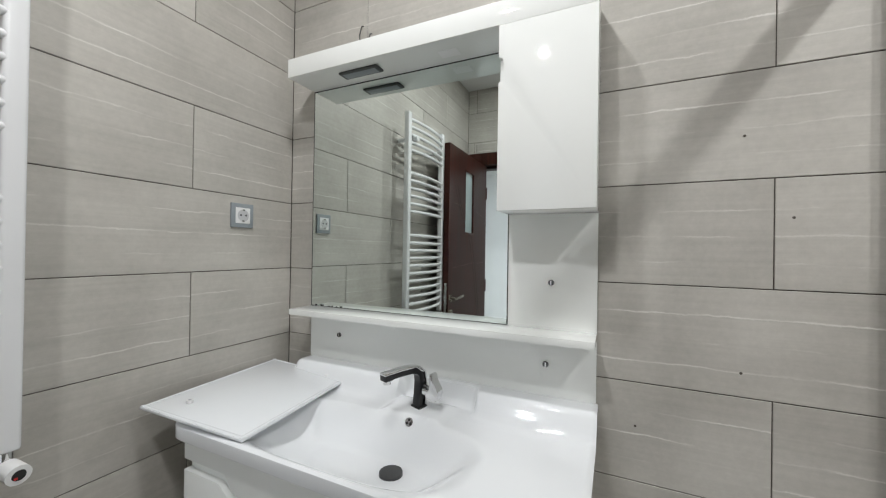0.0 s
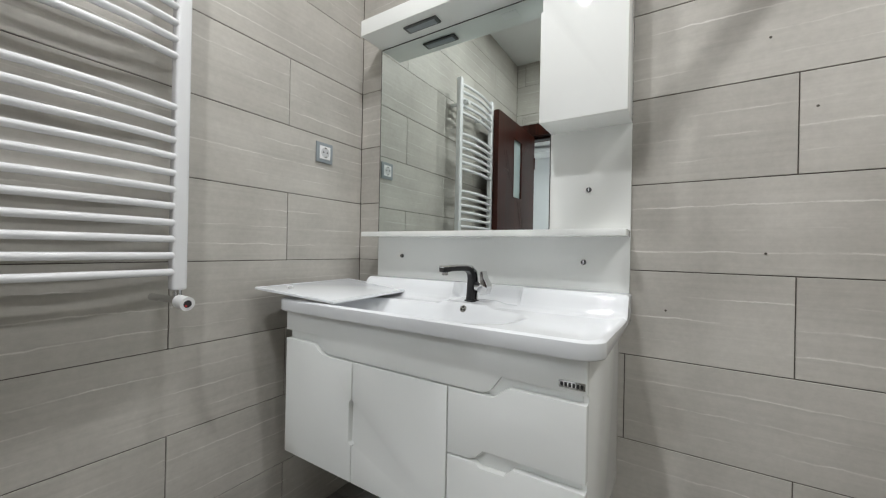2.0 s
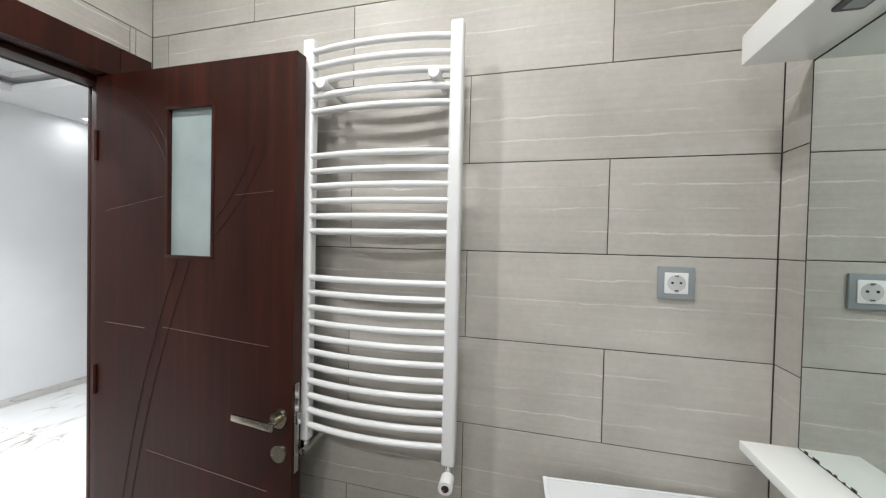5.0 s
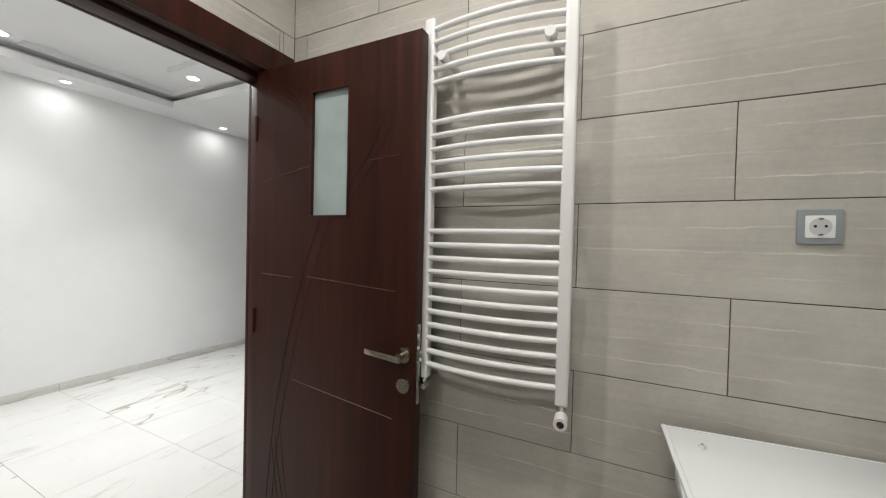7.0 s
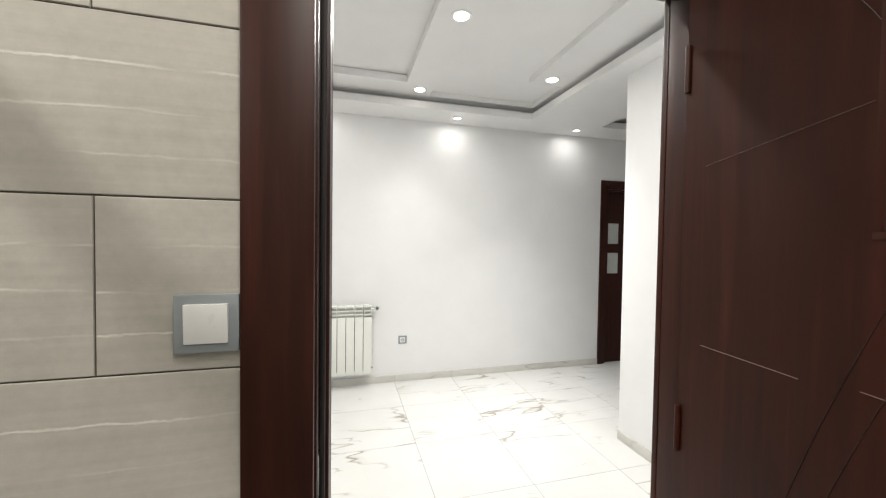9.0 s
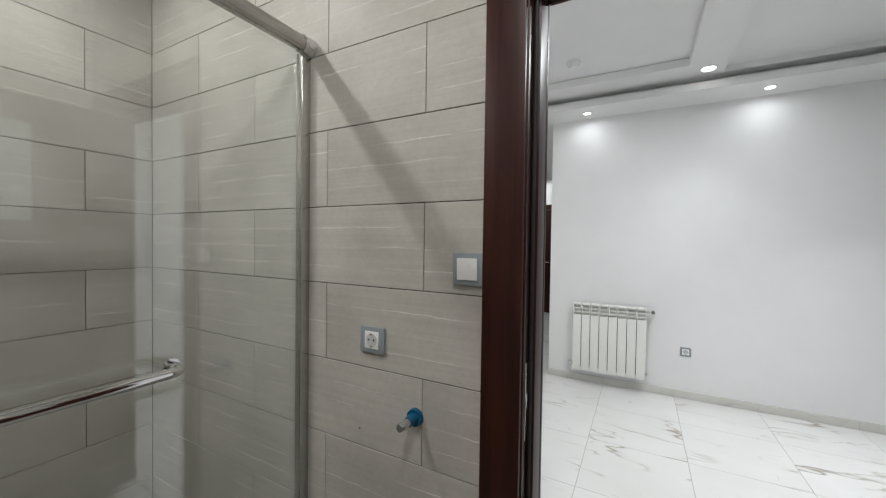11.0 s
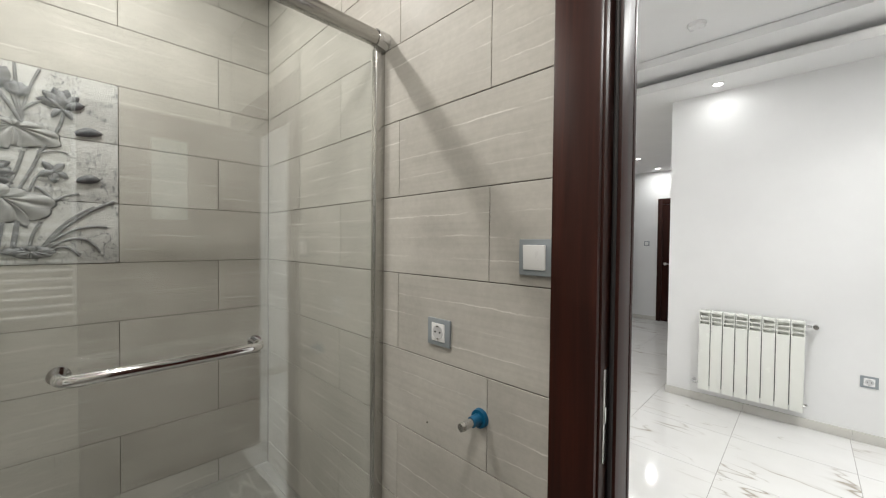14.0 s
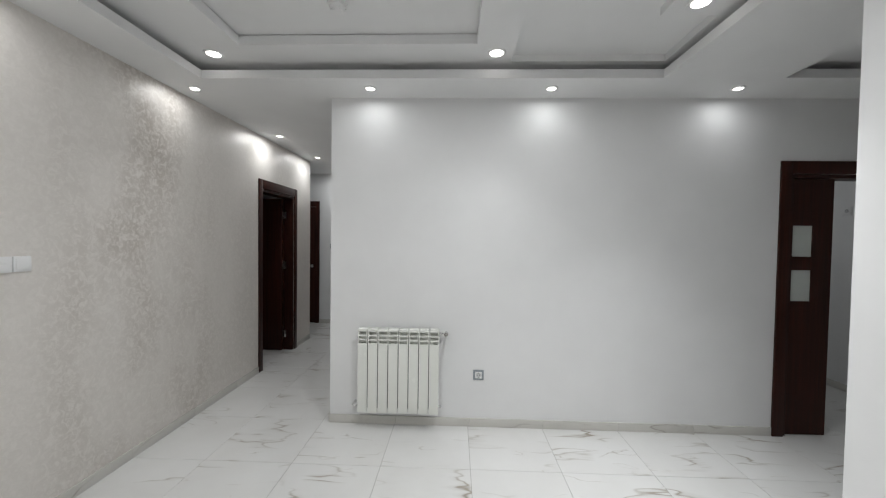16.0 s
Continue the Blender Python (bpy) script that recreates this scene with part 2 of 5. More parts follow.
BLACK = plain("satin_black_metal", (0.008, 0.008, 0.009), 0.34, 0.0, vary=0.1, scale=12)
DARK_CAP = plain("dark_chrome_cap", (0.10, 0.10, 0.10), 0.18, 1.0, vary=0.05, scale=20, relief=0.0)
# colours the lamp housing and the shade between hall radiator sections
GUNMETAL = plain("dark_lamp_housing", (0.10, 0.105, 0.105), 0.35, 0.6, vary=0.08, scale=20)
BLUE = plain("blue_plastic_cap", (0.0, 0.085, 0.18), 0.35, vary=0.1, scale=30)
MIRROR = plain("mirror_silver", (0.745, 0.80, 0.775), 0.0, 1.0, vary=0.0, relief=0.0)
CLEAR = sheet_glass("clear_shower_glass", (0.984, 0.993, 0.991))
FROST = plain("frosted_pane", (0.34, 0.41, 0.41), 0.30, vary=0.13, scale=6, relief=0.05)
FROST_PALE = plain("pale_frosted_pane", (0.52, 0.55, 0.52), 0.35, vary=0.05, scale=5, relief=0.05)
SEAL_CLEAR = plain("translucent_edge_seal", (0.50, 0.55, 0.62), 0.25, vary=0.05)
LED_SOFT = glow("lit_panel_lens", (1.0, 0.98, 0.95), 8.0)
WIRE = plain("dark_wire", (0.03, 0.03, 0.03), 0.5)


# ---- mesh helpers ----
def box(bm, x0, y0, z0, x1, y1, z1, bevel=0.0, seg=2):
    x0, x1, y0, y1, z0, z1 = min(x0, x1), max(x0, x1), min(y0, y1), max(y0, y1), min(z0, z1), max(z0, z1)
    m = Matrix.Translation(((x0 + x1) / 2, (y0 + y1) / 2, (z0 + z1) / 2)) @ Matrix.Diagonal((x1 - x0, y1 - y0, z1 - z0, 1))
    made = bmesh.ops.create_cube(bm, size=1, matrix=m)["verts"]
    if bevel:
        edges = list({e for v in made for e in v.link_edges})
        bmesh.ops.bevel(bm, geom=edges, offset=bevel, segments=seg, profile=0.6, affect="EDGES")
    return bm


def tube(bm, a, b, r, r2=None, sides=20):
    a, b = Vector(a), Vector(b)
    m = Matrix.Translation((a + b) / 2) @ (b - a).to_track_quat("Z", "Y").to_matrix().to_4x4()
    bmesh.ops.create_cone(bm, cap_ends=True, segments=sides, radius1=r, radius2=r if r2 is None else r2, depth=(b - a).length, matrix=m)
    return bm


def sweep(bm, path, r, sides=14, flat=1.0):
    """A round (or flattened) bar along a list of points."""
    path = [Vector(p) for p in path]
    rings, side = [], None
    for i, p in enumerate(path):
        d = (path[min(i + 1, len(path) - 1)] - path[max(i - 1, 0)]).normalized()
        if side is None:
            side = d.cross(Vector((0, 0, 1)) if abs(d.z) < 0.9 else Vector((0, 1, 0))).normalized()
        side = (side - d * side.dot(d)).normalized()
        up = d.cross(side)
        rings.append([bm.verts.new(p + side * (r * math.cos(a)) + up * (r * flat * math.sin(a)))
                      for a in (2 * math.pi * k / sides for k in range(sides))])
    for p, q in zip(rings, rings[1:]):
        for k in range(sides):
            bm.faces.new((p[k], p[(k + 1) % sides], q[(k + 1) % sides], q[k]))
    bm.faces.new(rings[0][::-1])
    bm.faces.new(rings[-1])
    return bm


def prism(bm, pts, y0, y1, bevel=0.0):
    """An outline in x and z, extruded from y0 to y1."""
    a = [bm.verts.new((x, y0, z)) for x, z in pts]
    b = [bm.verts.new((x, y1, z)) for x, z in pts]
    faces = [bm.faces.new(a), bm.faces.new(b[::-1])]
    for i in range(len(pts)):
        j = (i + 1) % len(pts)
        faces.append(bm.faces.new((a[j], a[i], b[i], b[j])))
    bmesh.ops.recalc_face_normals(bm, faces=faces)
    if bevel:
        edges = [e for e in faces[0].edges]
        bmesh.ops.bevel(bm, geom=edges, offset=bevel, segments=2, profile=0.6, affect="EDGES")
    return bm


def mesh_of(bm, name, mat, smooth=40):
    bmesh.ops.recalc_face_normals(bm, faces=bm.faces)
    me = bpy.data.meshes.new(name)
    bm.to_mesh(me)
    bm.free()
    me.materials.append(mat)
    if smooth:
        me.polygons.foreach_set("use_smooth", [True] * len(me.polygons))
        me.set_sharp_from_angle(angle=radians(smooth))
    return me


def part(name, bm, mat, parent, label="", at=None, smooth=40):
    """One mesh, given in world coordinates, under a thing or under a part of it."""
    ob = new(name, bm if isinstance(bm, bpy.types.Mesh) else mesh_of(bm, name, mat, smooth))
    ob.parent = parent
    ob.matrix_parent_inverse = parent.matrix_basis.inverted() if parent.parent is None else Matrix()
    if at is not None:
        ob.matrix_basis = at
    return tagged(ob, label) if label else ob


def single(name, bm, mat, label, category, group="", kind="", at=None, smooth=40):
    ob = new(name, mesh_of(bm, name, mat, smooth))
    if at is not None:
        ob.matrix_world = at
    return tagged(ob, label, category, group, kind)


def empty(name, at, label, category, group="", kind=""):
    ob = new(name)
    ob.empty_display_size = 0.1
    ob.matrix_world = at
    return tagged(ob, label, category, group, kind)


def B():
    return bmesh.new()
# ---- the large structure ----
WX, EX, SY, NY, BCEIL = 0.0, 2.725, 0.0, 1.957, 2.72
HALL_N, HALL_S, HALL_E, LOW, HIGH = -0.115, -3.105, 2.685, 2.66, 2.775
ROW, LEN, GAP = 0.252, 0.753, 0.0025
DOOR_X0, DOOR_X1, DOOR_TOP = 0.118, 0.915, 2.065


def slab(name, dims, mat, label, category, kind="structure"):
    bm = B()
    for d in dims:
        box(bm, *d)
    return single(name, bm, mat, label, category, kind=kind, smooth=0)


T = 0.003  # tile faces stand this far before the bedding
wall_west = slab("wall_west", [(-0.15, -0.1, 0, WX - T, NY + 0.15, BCEIL)], GROUT, "bathroom wall clad in greige streaked tiles", "wall")
wall_north = slab("wall_north", [(0, NY + T, 0, EX + 0.15, NY + 0.15, BCEIL)], GROUT, "bathroom wall clad in greige streaked tiles behind the vanity", "wall")
wall_east = slab("wall_east", [(EX + T, -0.1, 0, EX + 0.15, NY, BCEIL)], GROUT, "shower wall clad in greige tiles with a lotus relief", "wall")
wall_south = slab("wall_south", [(-0.003, HALL_N + 0.004, 0, DOOR_X0 - 0.03, SY - T, BCEIL), (DOOR_X1 + 0.03, HALL_N + 0.004, 0, EX, SY - T, BCEIL),
                                 (DOOR_X0 - 0.03, HALL_N + 0.004, DOOR_TOP + 0.03, DOOR_X1 + 0.03, SY - T, BCEIL)], GROUT,
                  "tiled bathroom wall with the doorway to the hall", "wall")
slab("ceiling", [(-0.15, -0.1, BCEIL, EX + 0.15, NY + 0.15, BCEIL + 0.1)], CEIL, "plain white painted bathroom ceiling", "ceiling")
floor_bath = slab("floor", [(-0.15, HALL_N, -0.12, EX + 0.15, NY + 0.15, -0.003)], FLOOR_GROUT, "grey stone tiled bathroom floor", "floor")
shower_floor = slab("shower_floor", [(1.60, 0.002, 0, EX - 0.002, NY - 0.002, 0.137)], FLOOR_GROUT, "raised shower base paved with grey stone tiles", "floor")

# hall
COR_X, PIL_X, PIL_Y = 1.512, -1.10, -1.645
END_Y, WEST_X, STEP_Y = -6.60, -3.6, -5.60
hall_floor = slab("hall_floor", [(WEST_X - 0.1, -8.0, -0.12, 4.3, HALL_N, -0.002)], FLOOR_GROUT, "hall floor of white veined marble tiles", "floor")
slab("hall_wall_north", [(PIL_X - 0.2, HALL_N - 0.004, 0, DOOR_X0 - 0.03, HALL_N + 0.004, HIGH + 0.05),
                         (DOOR_X1 + 0.03, HALL_N - 0.004, 0, HALL_E + 0.2, HALL_N + 0.004, HIGH + 0.05),
                         (DOOR_X0 - 0.03, HALL_N - 0.004, DOOR_TOP + 0.03, DOOR_X1 + 0.03, HALL_N + 0.004, HIGH + 0.05),
                         (PIL_X - 0.2, HALL_N, BCEIL, HALL_E + 0.2, HALL_N + 0.1, HIGH + 0.05),
                         (PIL_X - 0.2, HALL_N, 0, -0.16, HALL_N + 0.1, BCEIL)], PAINT, "white painted hall wall round the bathroom doorway", "wall")
LD0, LD1, LDT = -4.215, -5.04, 2.07
slab("hall_wall_east", [(HALL_E, LD0, 0, HALL_E + 0.12, HALL_N, LOW + 0.02), (HALL_E, STEP_Y, 0, HALL_E + 0.12, LD1, LOW + 0.02),
                        (HALL_E, LD1, LDT, HALL_E + 0.12, LD0, LOW + 0.02)], wallpaper(), "hall wall covered in silvery beige textured wallpaper", "wall")
slab("corridor_wall_east", [(HALL_E + 0.12, STEP_Y, 0, 3.9, STEP_Y + 0.1, LOW + 0.02), (3.9, -7, 0, 4.0, -3.2, LOW + 0.02), (2.8, -3.3, 0, 4.0, -3.2, LOW + 0.02)],
     PAINT, "white painted wall beyond the corridor corner", "wall")
slab("corridor_wall_end", [(COR_X - 0.2, END_Y - 0.1, 0, 4.0, END_Y, LOW + 0.02)], PAINT, "white painted wall at the corridor end", "wall")
HD0, HD1, HDT = -2.125, -3.25, 2.075
slab("hall_wall_south", [(HD0, HALL_S - 0.14, 0, COR_X, HALL_S, LOW + 0.02), (HD1, HALL_S - 0.14, HDT, HD0, HALL_S, LOW + 0.02),
                         (WEST_X, HALL_S - 0.14, 0, HD1, HALL_S, LOW + 0.02), (COR_X - 0.12, END_Y, 0, COR_X, HALL_S - 0.14, LOW + 0.02)],
     PAINT, "white painted hall wall with a radiator and a glazed door", "wall")
slab("hall_wall_west", [(WEST_X - 0.1, -8, 0, WEST_X, HALL_N, LOW + 0.02), (WEST_X, HALL_N - 0.1, 0, PIL_X - 0.2, HALL_N, LOW + 0.02)], PAINT, "white painted wall closing the hall", "wall")
slab("hall_pillar", [(PIL_X - 0.22, PIL_Y, 0, PIL_X, HALL_N - 0.004, LOW + 0.02)], PAINT, "white painted wall end beside the hall opening", "wall")
slab("side_room_wall", [(WEST_X, -5.6, 0, COR_X - 0.12, -5.5, LOW + 0.02), (-1.2, -5.5, 0, -1.1, HALL_S - 0.14, LOW + 0.02)], PAINT, "white painted wall of the room beyond", "wall")

# hall ceiling: a low border, a lip round the tray, and raised panels above
TX0, TX1, TY0, TY1 = -0.93, 2.335, -2.735, -0.42
T2X0, T2X1, T2Y0, T2Y1 = -3.3, -1.74, -2.735, -0.6
low_parts = [(WEST_X, -8.0, LOW, 4.0, TY0, LOW + 0.06), (WEST_X, TY1, LOW, 4.0, HALL_N, LOW + 0.06), (TX1, TY0, LOW, 4.0, TY1, LOW + 0.06),
             (T2X1, TY0, LOW, TX0, TY1, LOW + 0.06), (WEST_X, TY0, LOW, T2X0, TY1, LOW + 0.06), (T2X0, T2Y1, LOW, T2X1, TY1, LOW + 0.06)]
slab("hall_ceiling", low_parts, CEIL, "white plaster ceiling border stepping round a raised tray", "ceiling")
def slot(x0, x1, y0, y1, d=0.12, w=0.03):
    """The dark slot above the lip of a tray: a shelf-deep groove with a back wall and a lid."""
    z0, z1 = LOW + 0.06, HIGH + 0.06
    return [(x0 - d - w, y0 - d - w, z0, x0 - d, y1 + d + w, z1), (x1 + d, y0 - d - w, z0, x1 + d + w, y1 + d + w, z1),
            (x0 - d, y0 - d - w, z0, x1 + d, y0 - d, z1), (x0 - d, y1 + d, z0, x1 + d, y1 + d + w, z1),
            (x0 - d, y0 - d, HIGH, x0, y1 + d, z1), (x1, y0 - d, HIGH, x1 + d, y1 + d, z1), (x0, y0 - d, HIGH, x1, y0, z1), (x0, y1, HIGH, x1, y1 + d, z1)]


slab("ceiling_cove", slot(TX0, TX1, TY0, TY1) + slot(T2X0, T2X1, T2Y0, T2Y1), CEIL, "white plaster groove above the ceiling border", "ceiling")
C1 = (0.37, -2.50, 1.92, -0.75)
slab("ceiling_panel", [(0.12, TY0, HIGH, TX1, C1[1], HIGH + 0.06), (0.12, C1[3], HIGH, TX1, TY1, HIGH + 0.06),
                       (0.12, C1[1], HIGH, C1[0], C1[3], HIGH + 0.06), (C1[2], C1[1], HIGH, TX1, C1[3], HIGH + 0.06),
                       (TX0, -2.22, HIGH, -0.62, TY1, HIGH + 0.06), (T2X0, T2Y0, HIGH, T2X1, T2Y1, HIGH + 0.06)],
     CEIL, "white raised plasterboard frame in the ceiling tray", "ceiling")
slab("ceiling_tray", [(TX0 - 0.1, TY0 - 0.1, HIGH + 0.06, 0.12, TY1 + 0.1, HIGH + 0.12), (0.12, TY0 - 0.1, HIGH + 0.065, TX1 + 0.1, TY1 + 0.1, HIGH + 0.12),
                      (TX0, TY0, HIGH + 0.045, 0.12, -2.22, HIGH + 0.06), (-0.62, -2.22, HIGH + 0.045, 0.12, TY1, HIGH + 0.06)],
     CEIL, "white plaster tray ceiling above the frame", "ceiling")


# ---- doorway of the bathroom ----
def casing(parent, x0, x1, top, y, out, width=0.1, thick=0.016):
    """Three boards round an opening, on the wall face at y; out is +1 or -1."""
    a, b = sorted((y, y + out * thick))
    part("casing", box(B(), x0 - width, a, 0, x0, b, top + width, 0.004), WOOD, parent)
    part("casing", box(B(), x1, a, 0, x1 + width, b, top + width, 0.004), WOOD, parent)
    part("casing_head", box(B(), x0, a, top, x1, b, top + width, 0.004), WOOD, parent)


door_frame = empty("door_frame_1", pose(0.53, -0.05, 0), "dark mahogany laminate door frame with rubber seal", "door frame", kind="structure")
casing(door_frame, DOOR_X0, DOOR_X1 + 0.004, DOOR_TOP, SY, 1, 0.104)
casing(door_frame, DOOR_X0 + 0.003, DOOR_X1 - 0.018, DOOR_TOP - 0.020, HALL_N - 0.004, -1, 0.104)
part("jamb", box(B(), DOOR_X1, -0.046, 0, DOOR_X1 + 0.03, -0.0005, DOOR_TOP + 0.03, 0.002), WOOD, door_frame)
part("jamb", box(B(), DOOR_X0 - 0.03, -0.046, 0, DOOR_X0, -0.0005, DOOR_TOP + 0.03, 0.002), WOOD, door_frame)
part("head_jamb", box(B(), DOOR_X0, -0.046, DOOR_TOP, DOOR_X1, -0.0005, DOOR_TOP + 0.03, 0.002), WOOD, door_frame)
part("door_stop", box(B(), DOOR_X1 - 0.017, HALL_N - 0.003, 0, DOOR_X1 + 0.03, -0.047, DOOR_TOP, 0.004), WOOD, door_frame)
part("door_stop", box(B(), DOOR_X0 - 0.03, HALL_N - 0.003, 0, DOOR_X0 + 0.002, -0.047, DOOR_TOP, 0.002), WOOD, door_frame)
part("head_stop", box(B(), DOOR_X0 + 0.003, HALL_N - 0.003, DOOR_TOP - 0.019, DOOR_X1 - 0.018, -0.047, DOOR_TOP + 0.03, 0.004), WOOD, door_frame)
part("seal", tube(B(), (DOOR_X1 - 0.006, -0.043, 0), (DOOR_X1 - 0.006, -0.043, DOOR_TOP), 0.005, sides=8), SEAL, door_frame, "black rubber door seal")
part("strike_plate", box(B(), DOOR_X1 - 0.002, -0.036, 0.90, DOOR_X1 + 0.001, -0.014, 1.10, 0.0006), STEEL, door_frame, "steel strike plate")
part("strike_latch", box(B(), DOOR_X1 - 0.004, -0.032, 0.985, DOOR_X1, -0.018, 1.02, 0.001), CHROME, door_frame, "chrome strike lip")

# the open leaf stands square to the wall; u runs from the hinge to the lock, along y
LX0, LX1, LY0, LY1, LZ1 = 0.119, 0.159, -0.030, 0.742, 2.06
door = empty("door_1", pose(0.132, -0.02, 0), "open dark mahogany door with frosted pane and carved lines", "door", kind="structure")
P0, P1, PZ0, PZ1 = 0.278, 0.453, 1.472, 1.932
bm = B()
for d in ((LY0, 0.006, LY1, PZ0), (LY0, PZ1, LY1, LZ1), (LY0, PZ0, P0, PZ1), (P1, PZ0, LY1, PZ1)):
    box(bm, LX0, d[0], d[1], LX1, d[2], d[3])
bmesh.ops.remove_doubles(bm, verts=bm.verts, dist=0.0005)
leaf = part("leaf", bm, WOOD, door, smooth=0)
pane = part("pane", box(B(), LX0 + 0.014, P0, PZ0, LX1 - 0.014, P1, PZ1), FROST, leaf, "frosted pale green glass pane")
for y0, z0, y1, z1 in ((P0 - 0.007, PZ0 - 0.007, P1 + 0.007, PZ0 + 0.004), (P0 - 0.007, PZ1 - 0.004, P1 + 0.007, PZ1 + 0.007),
                       (P0 - 0.007, PZ0 + 0.004, P0 + 0.004, PZ1 - 0.004), (P1 - 0.004, PZ0 + 0.004, P1 + 0.007, PZ1 - 0.004)):
    part("glazing_bead", box(B(), LX1 - 0.006, y0, z0, LX1 + 0.0022, y1, z1, 0.0012), WOOD, leaf)


def carve(points, r=0.0018):
    """A fine carved line on the room face of the leaf."""
    return sweep(B(), [(LX1 + 0.0002, y, z) for y, z in points], r, 6, 0.55)


def bow(p, q, sag, n=16):
    (y0, z0), (y1, z1) = p, q
    return [(y0 + (y1 - y0) * i / n + sag[0] * 4 * (i / n) * (1 - i / n), z0 + (z1 - z0) * i / n + sag[1] * 4 * (i / n) * (1 - i / n)) for i in range(n + 1)]


GROOVE = plain("carved_line_pale", (0.13, 0.075, 0.055), 0.4, vary=0.1)
GROOVE_DARK = plain("carved_line_dark", (0.012, 0.005, 0.004), 0.5, vary=0.1)
for line in ([(0.02, 1.615), (P0 - 0.01, 1.66)], [(0.02, 1.245), (0.19, 1.238)], [(0.265, 1.247), (0.66, 1.222)], [(0.54, 1.66), (0.67, 1.67)],
             [(0.20, 0.845), (0.66, 0.80)]):
    part("carved_line", carve(line, 0.0013), GROOVE, leaf)
for line in (bow((0.03, 2.02), (P0 - 0.008, 1.83), (0.02, 0.03)), bow((0.03, 1.98), (P0 - 0.008, 1.77), (0.02, 0.03)),
             bow((P1 + 0.008, 1.585), (0.60, 1.80), (0.012, -0.01)), bow((P1 + 0.008, 1.535), (0.64, 1.79), (0.012, -0.01)),
             bow((P0 + 0.045, PZ0 - 0.01), (0.06, 0.25), (-0.055, 0.0), 30), bow((P0 + 0.095, PZ0 - 0.01), (0.09, 0.25), (-0.055, 0.0), 30),
             bow((0.14, 0.62), (0.22, 0.22), (-0.01, 0)), bow((0.11, 0.60), (0.20, 0.22), (-0.01, 0)), bow((0.09, 0.58), (0.17, 0.22), (-0.01, 0))):
    part("carved_line", carve(line, 0.0012), GROOVE_DARK, leaf)
HZ, HY = 1.02, 0.703
part("rosette", tube(B(), (LX1, HY, HZ), (LX1 + 0.010, HY, HZ), 0.027, 0.025, 28), NICKEL, door, "round nickel handle rosette")
part("handle_neck", tube(B(), (LX1 + 0.008, HY, HZ), (LX1 + 0.046, HY, HZ), 0.0105, 0.0095, 20), NICKEL, door, "brushed nickel handle neck")
bm = B()
bar = [((LX1 + 0.047 - 0.004 * f, HY + 0.013 - 0.140 * f, HZ - 0.004 + 0.009 * f), 0.0115 - 0.0015 * f) for f in (0, 0.12, 0.4, 0.7, 1.0)]
loops = [[bm.verts.new((c[0] + dx * 0.0045, c[1], c[2] + dz * h)) for dx, dz in ((-1, -0.9), (1, -0.9), (1, 0.9), (-1, 0.9))] for c, h in bar]
for p, q in zip(loops, loops[1:]):
    for k in range(4):
        bm.faces.new((p[k], p[(k + 1) % 4], q[(k + 1) % 4], q[k]))
bm.faces.new(loops[0][::-1])
bm.faces.new(loops[-1])
bmesh.ops.recalc_face_normals(bm, faces=bm.faces)
bmesh.ops.bevel(bm, geom=list(bm.edges), offset=0.0018, segments=2, profile=0.6, affect="EDGES")
part("handle", bm, NICKEL, door, "flat brushed nickel lever handle")
part("lock_rosette", tube(B(), (LX1, HY, HZ - 0.10), (LX1 + 0.009, HY, HZ - 0.10), 0.026, 0.024, 28), NICKEL, door, "round nickel lock plate")
part("lock_face", tube(B(), (LX1 + 0.008, HY, HZ - 0.10), (LX1 + 0.0105, HY, HZ - 0.10), 0.016, 0.015, 24), NICKEL, door)
part("lock_plate", box(B(), LX0 + 0.010, LY1 - 0.001, 0.86, LX1 - 0.010, LY1 + 0.0016, 1.12, 0.0006), STEEL, door, "steel lock face plate")
part("latch", box(B(), LX0 + 0.013, LY1, 1.0, LX1 - 0.013, LY1 + 0.010, 1.035, 0.002), CHROME, door)
part("rosette", tube(B(), (LX0 - 0.010, HY, HZ), (LX0, HY, HZ), 0.025, 0.027, 28), CHROME, door, "round chrome handle rosette")
for hz in (0.25, 1.05, 1.83):
    part("hinge", tube(B(), (LX1 + 0.004, LY0 + 0.004, hz - 0.05), (LX1 + 0.004, LY0 + 0.004, hz + 0.05), 0.0055, sides=12), WOOD, door, "dark brown door hinge")
# ---- vanity ----
CX0, CX1, CY, CZ0, CZ1 = 0.145, 1.090, 1.486, 0.384, 0.856
vanity = empty("vanity_cabinet", pose(0.62, 1.72, CZ0), "white gloss lacquer wall-hung vanity cabinet with carved fronts", "cabinet")
for x0, x1 in ((CX0 + 0.001, CX0 + 0.018), (CX1 - 0.017, CX1)):
    part("side_panel", box(B(), x0, CY + 0.0195, CZ0, x1, NY - 0.002, CZ1 - 0.003, 0.0015), LACQUER, vanity)
part("bottom_panel", box(B(), CX0 + 0.018, CY + 0.0195, CZ0, CX1 - 0.017, NY - 0.002, CZ0 + 0.018), LACQUER, vanity)
part("recess", box(B(), CX0 + 0.018, CY + 0.0165, CZ0 + 0.01, CX1 - 0.010, CY + 0.0190, 0.80), LACQUER, vanity)
part("apron", prism(B(), [(CX0, CZ1), (CX0, 0.785), (0.302, 0.785), (0.318, 0.768), (0.338, 0.746), (0.372, 0.7365), (0.46, 0.7335), (0.868, 0.7345), (0.884, 0.744), (0.909, 0.779), (CX1, 0.777), (CX1, CZ1)],
                    CY, CY + 0.019, 0.003), LACQUER, vanity)
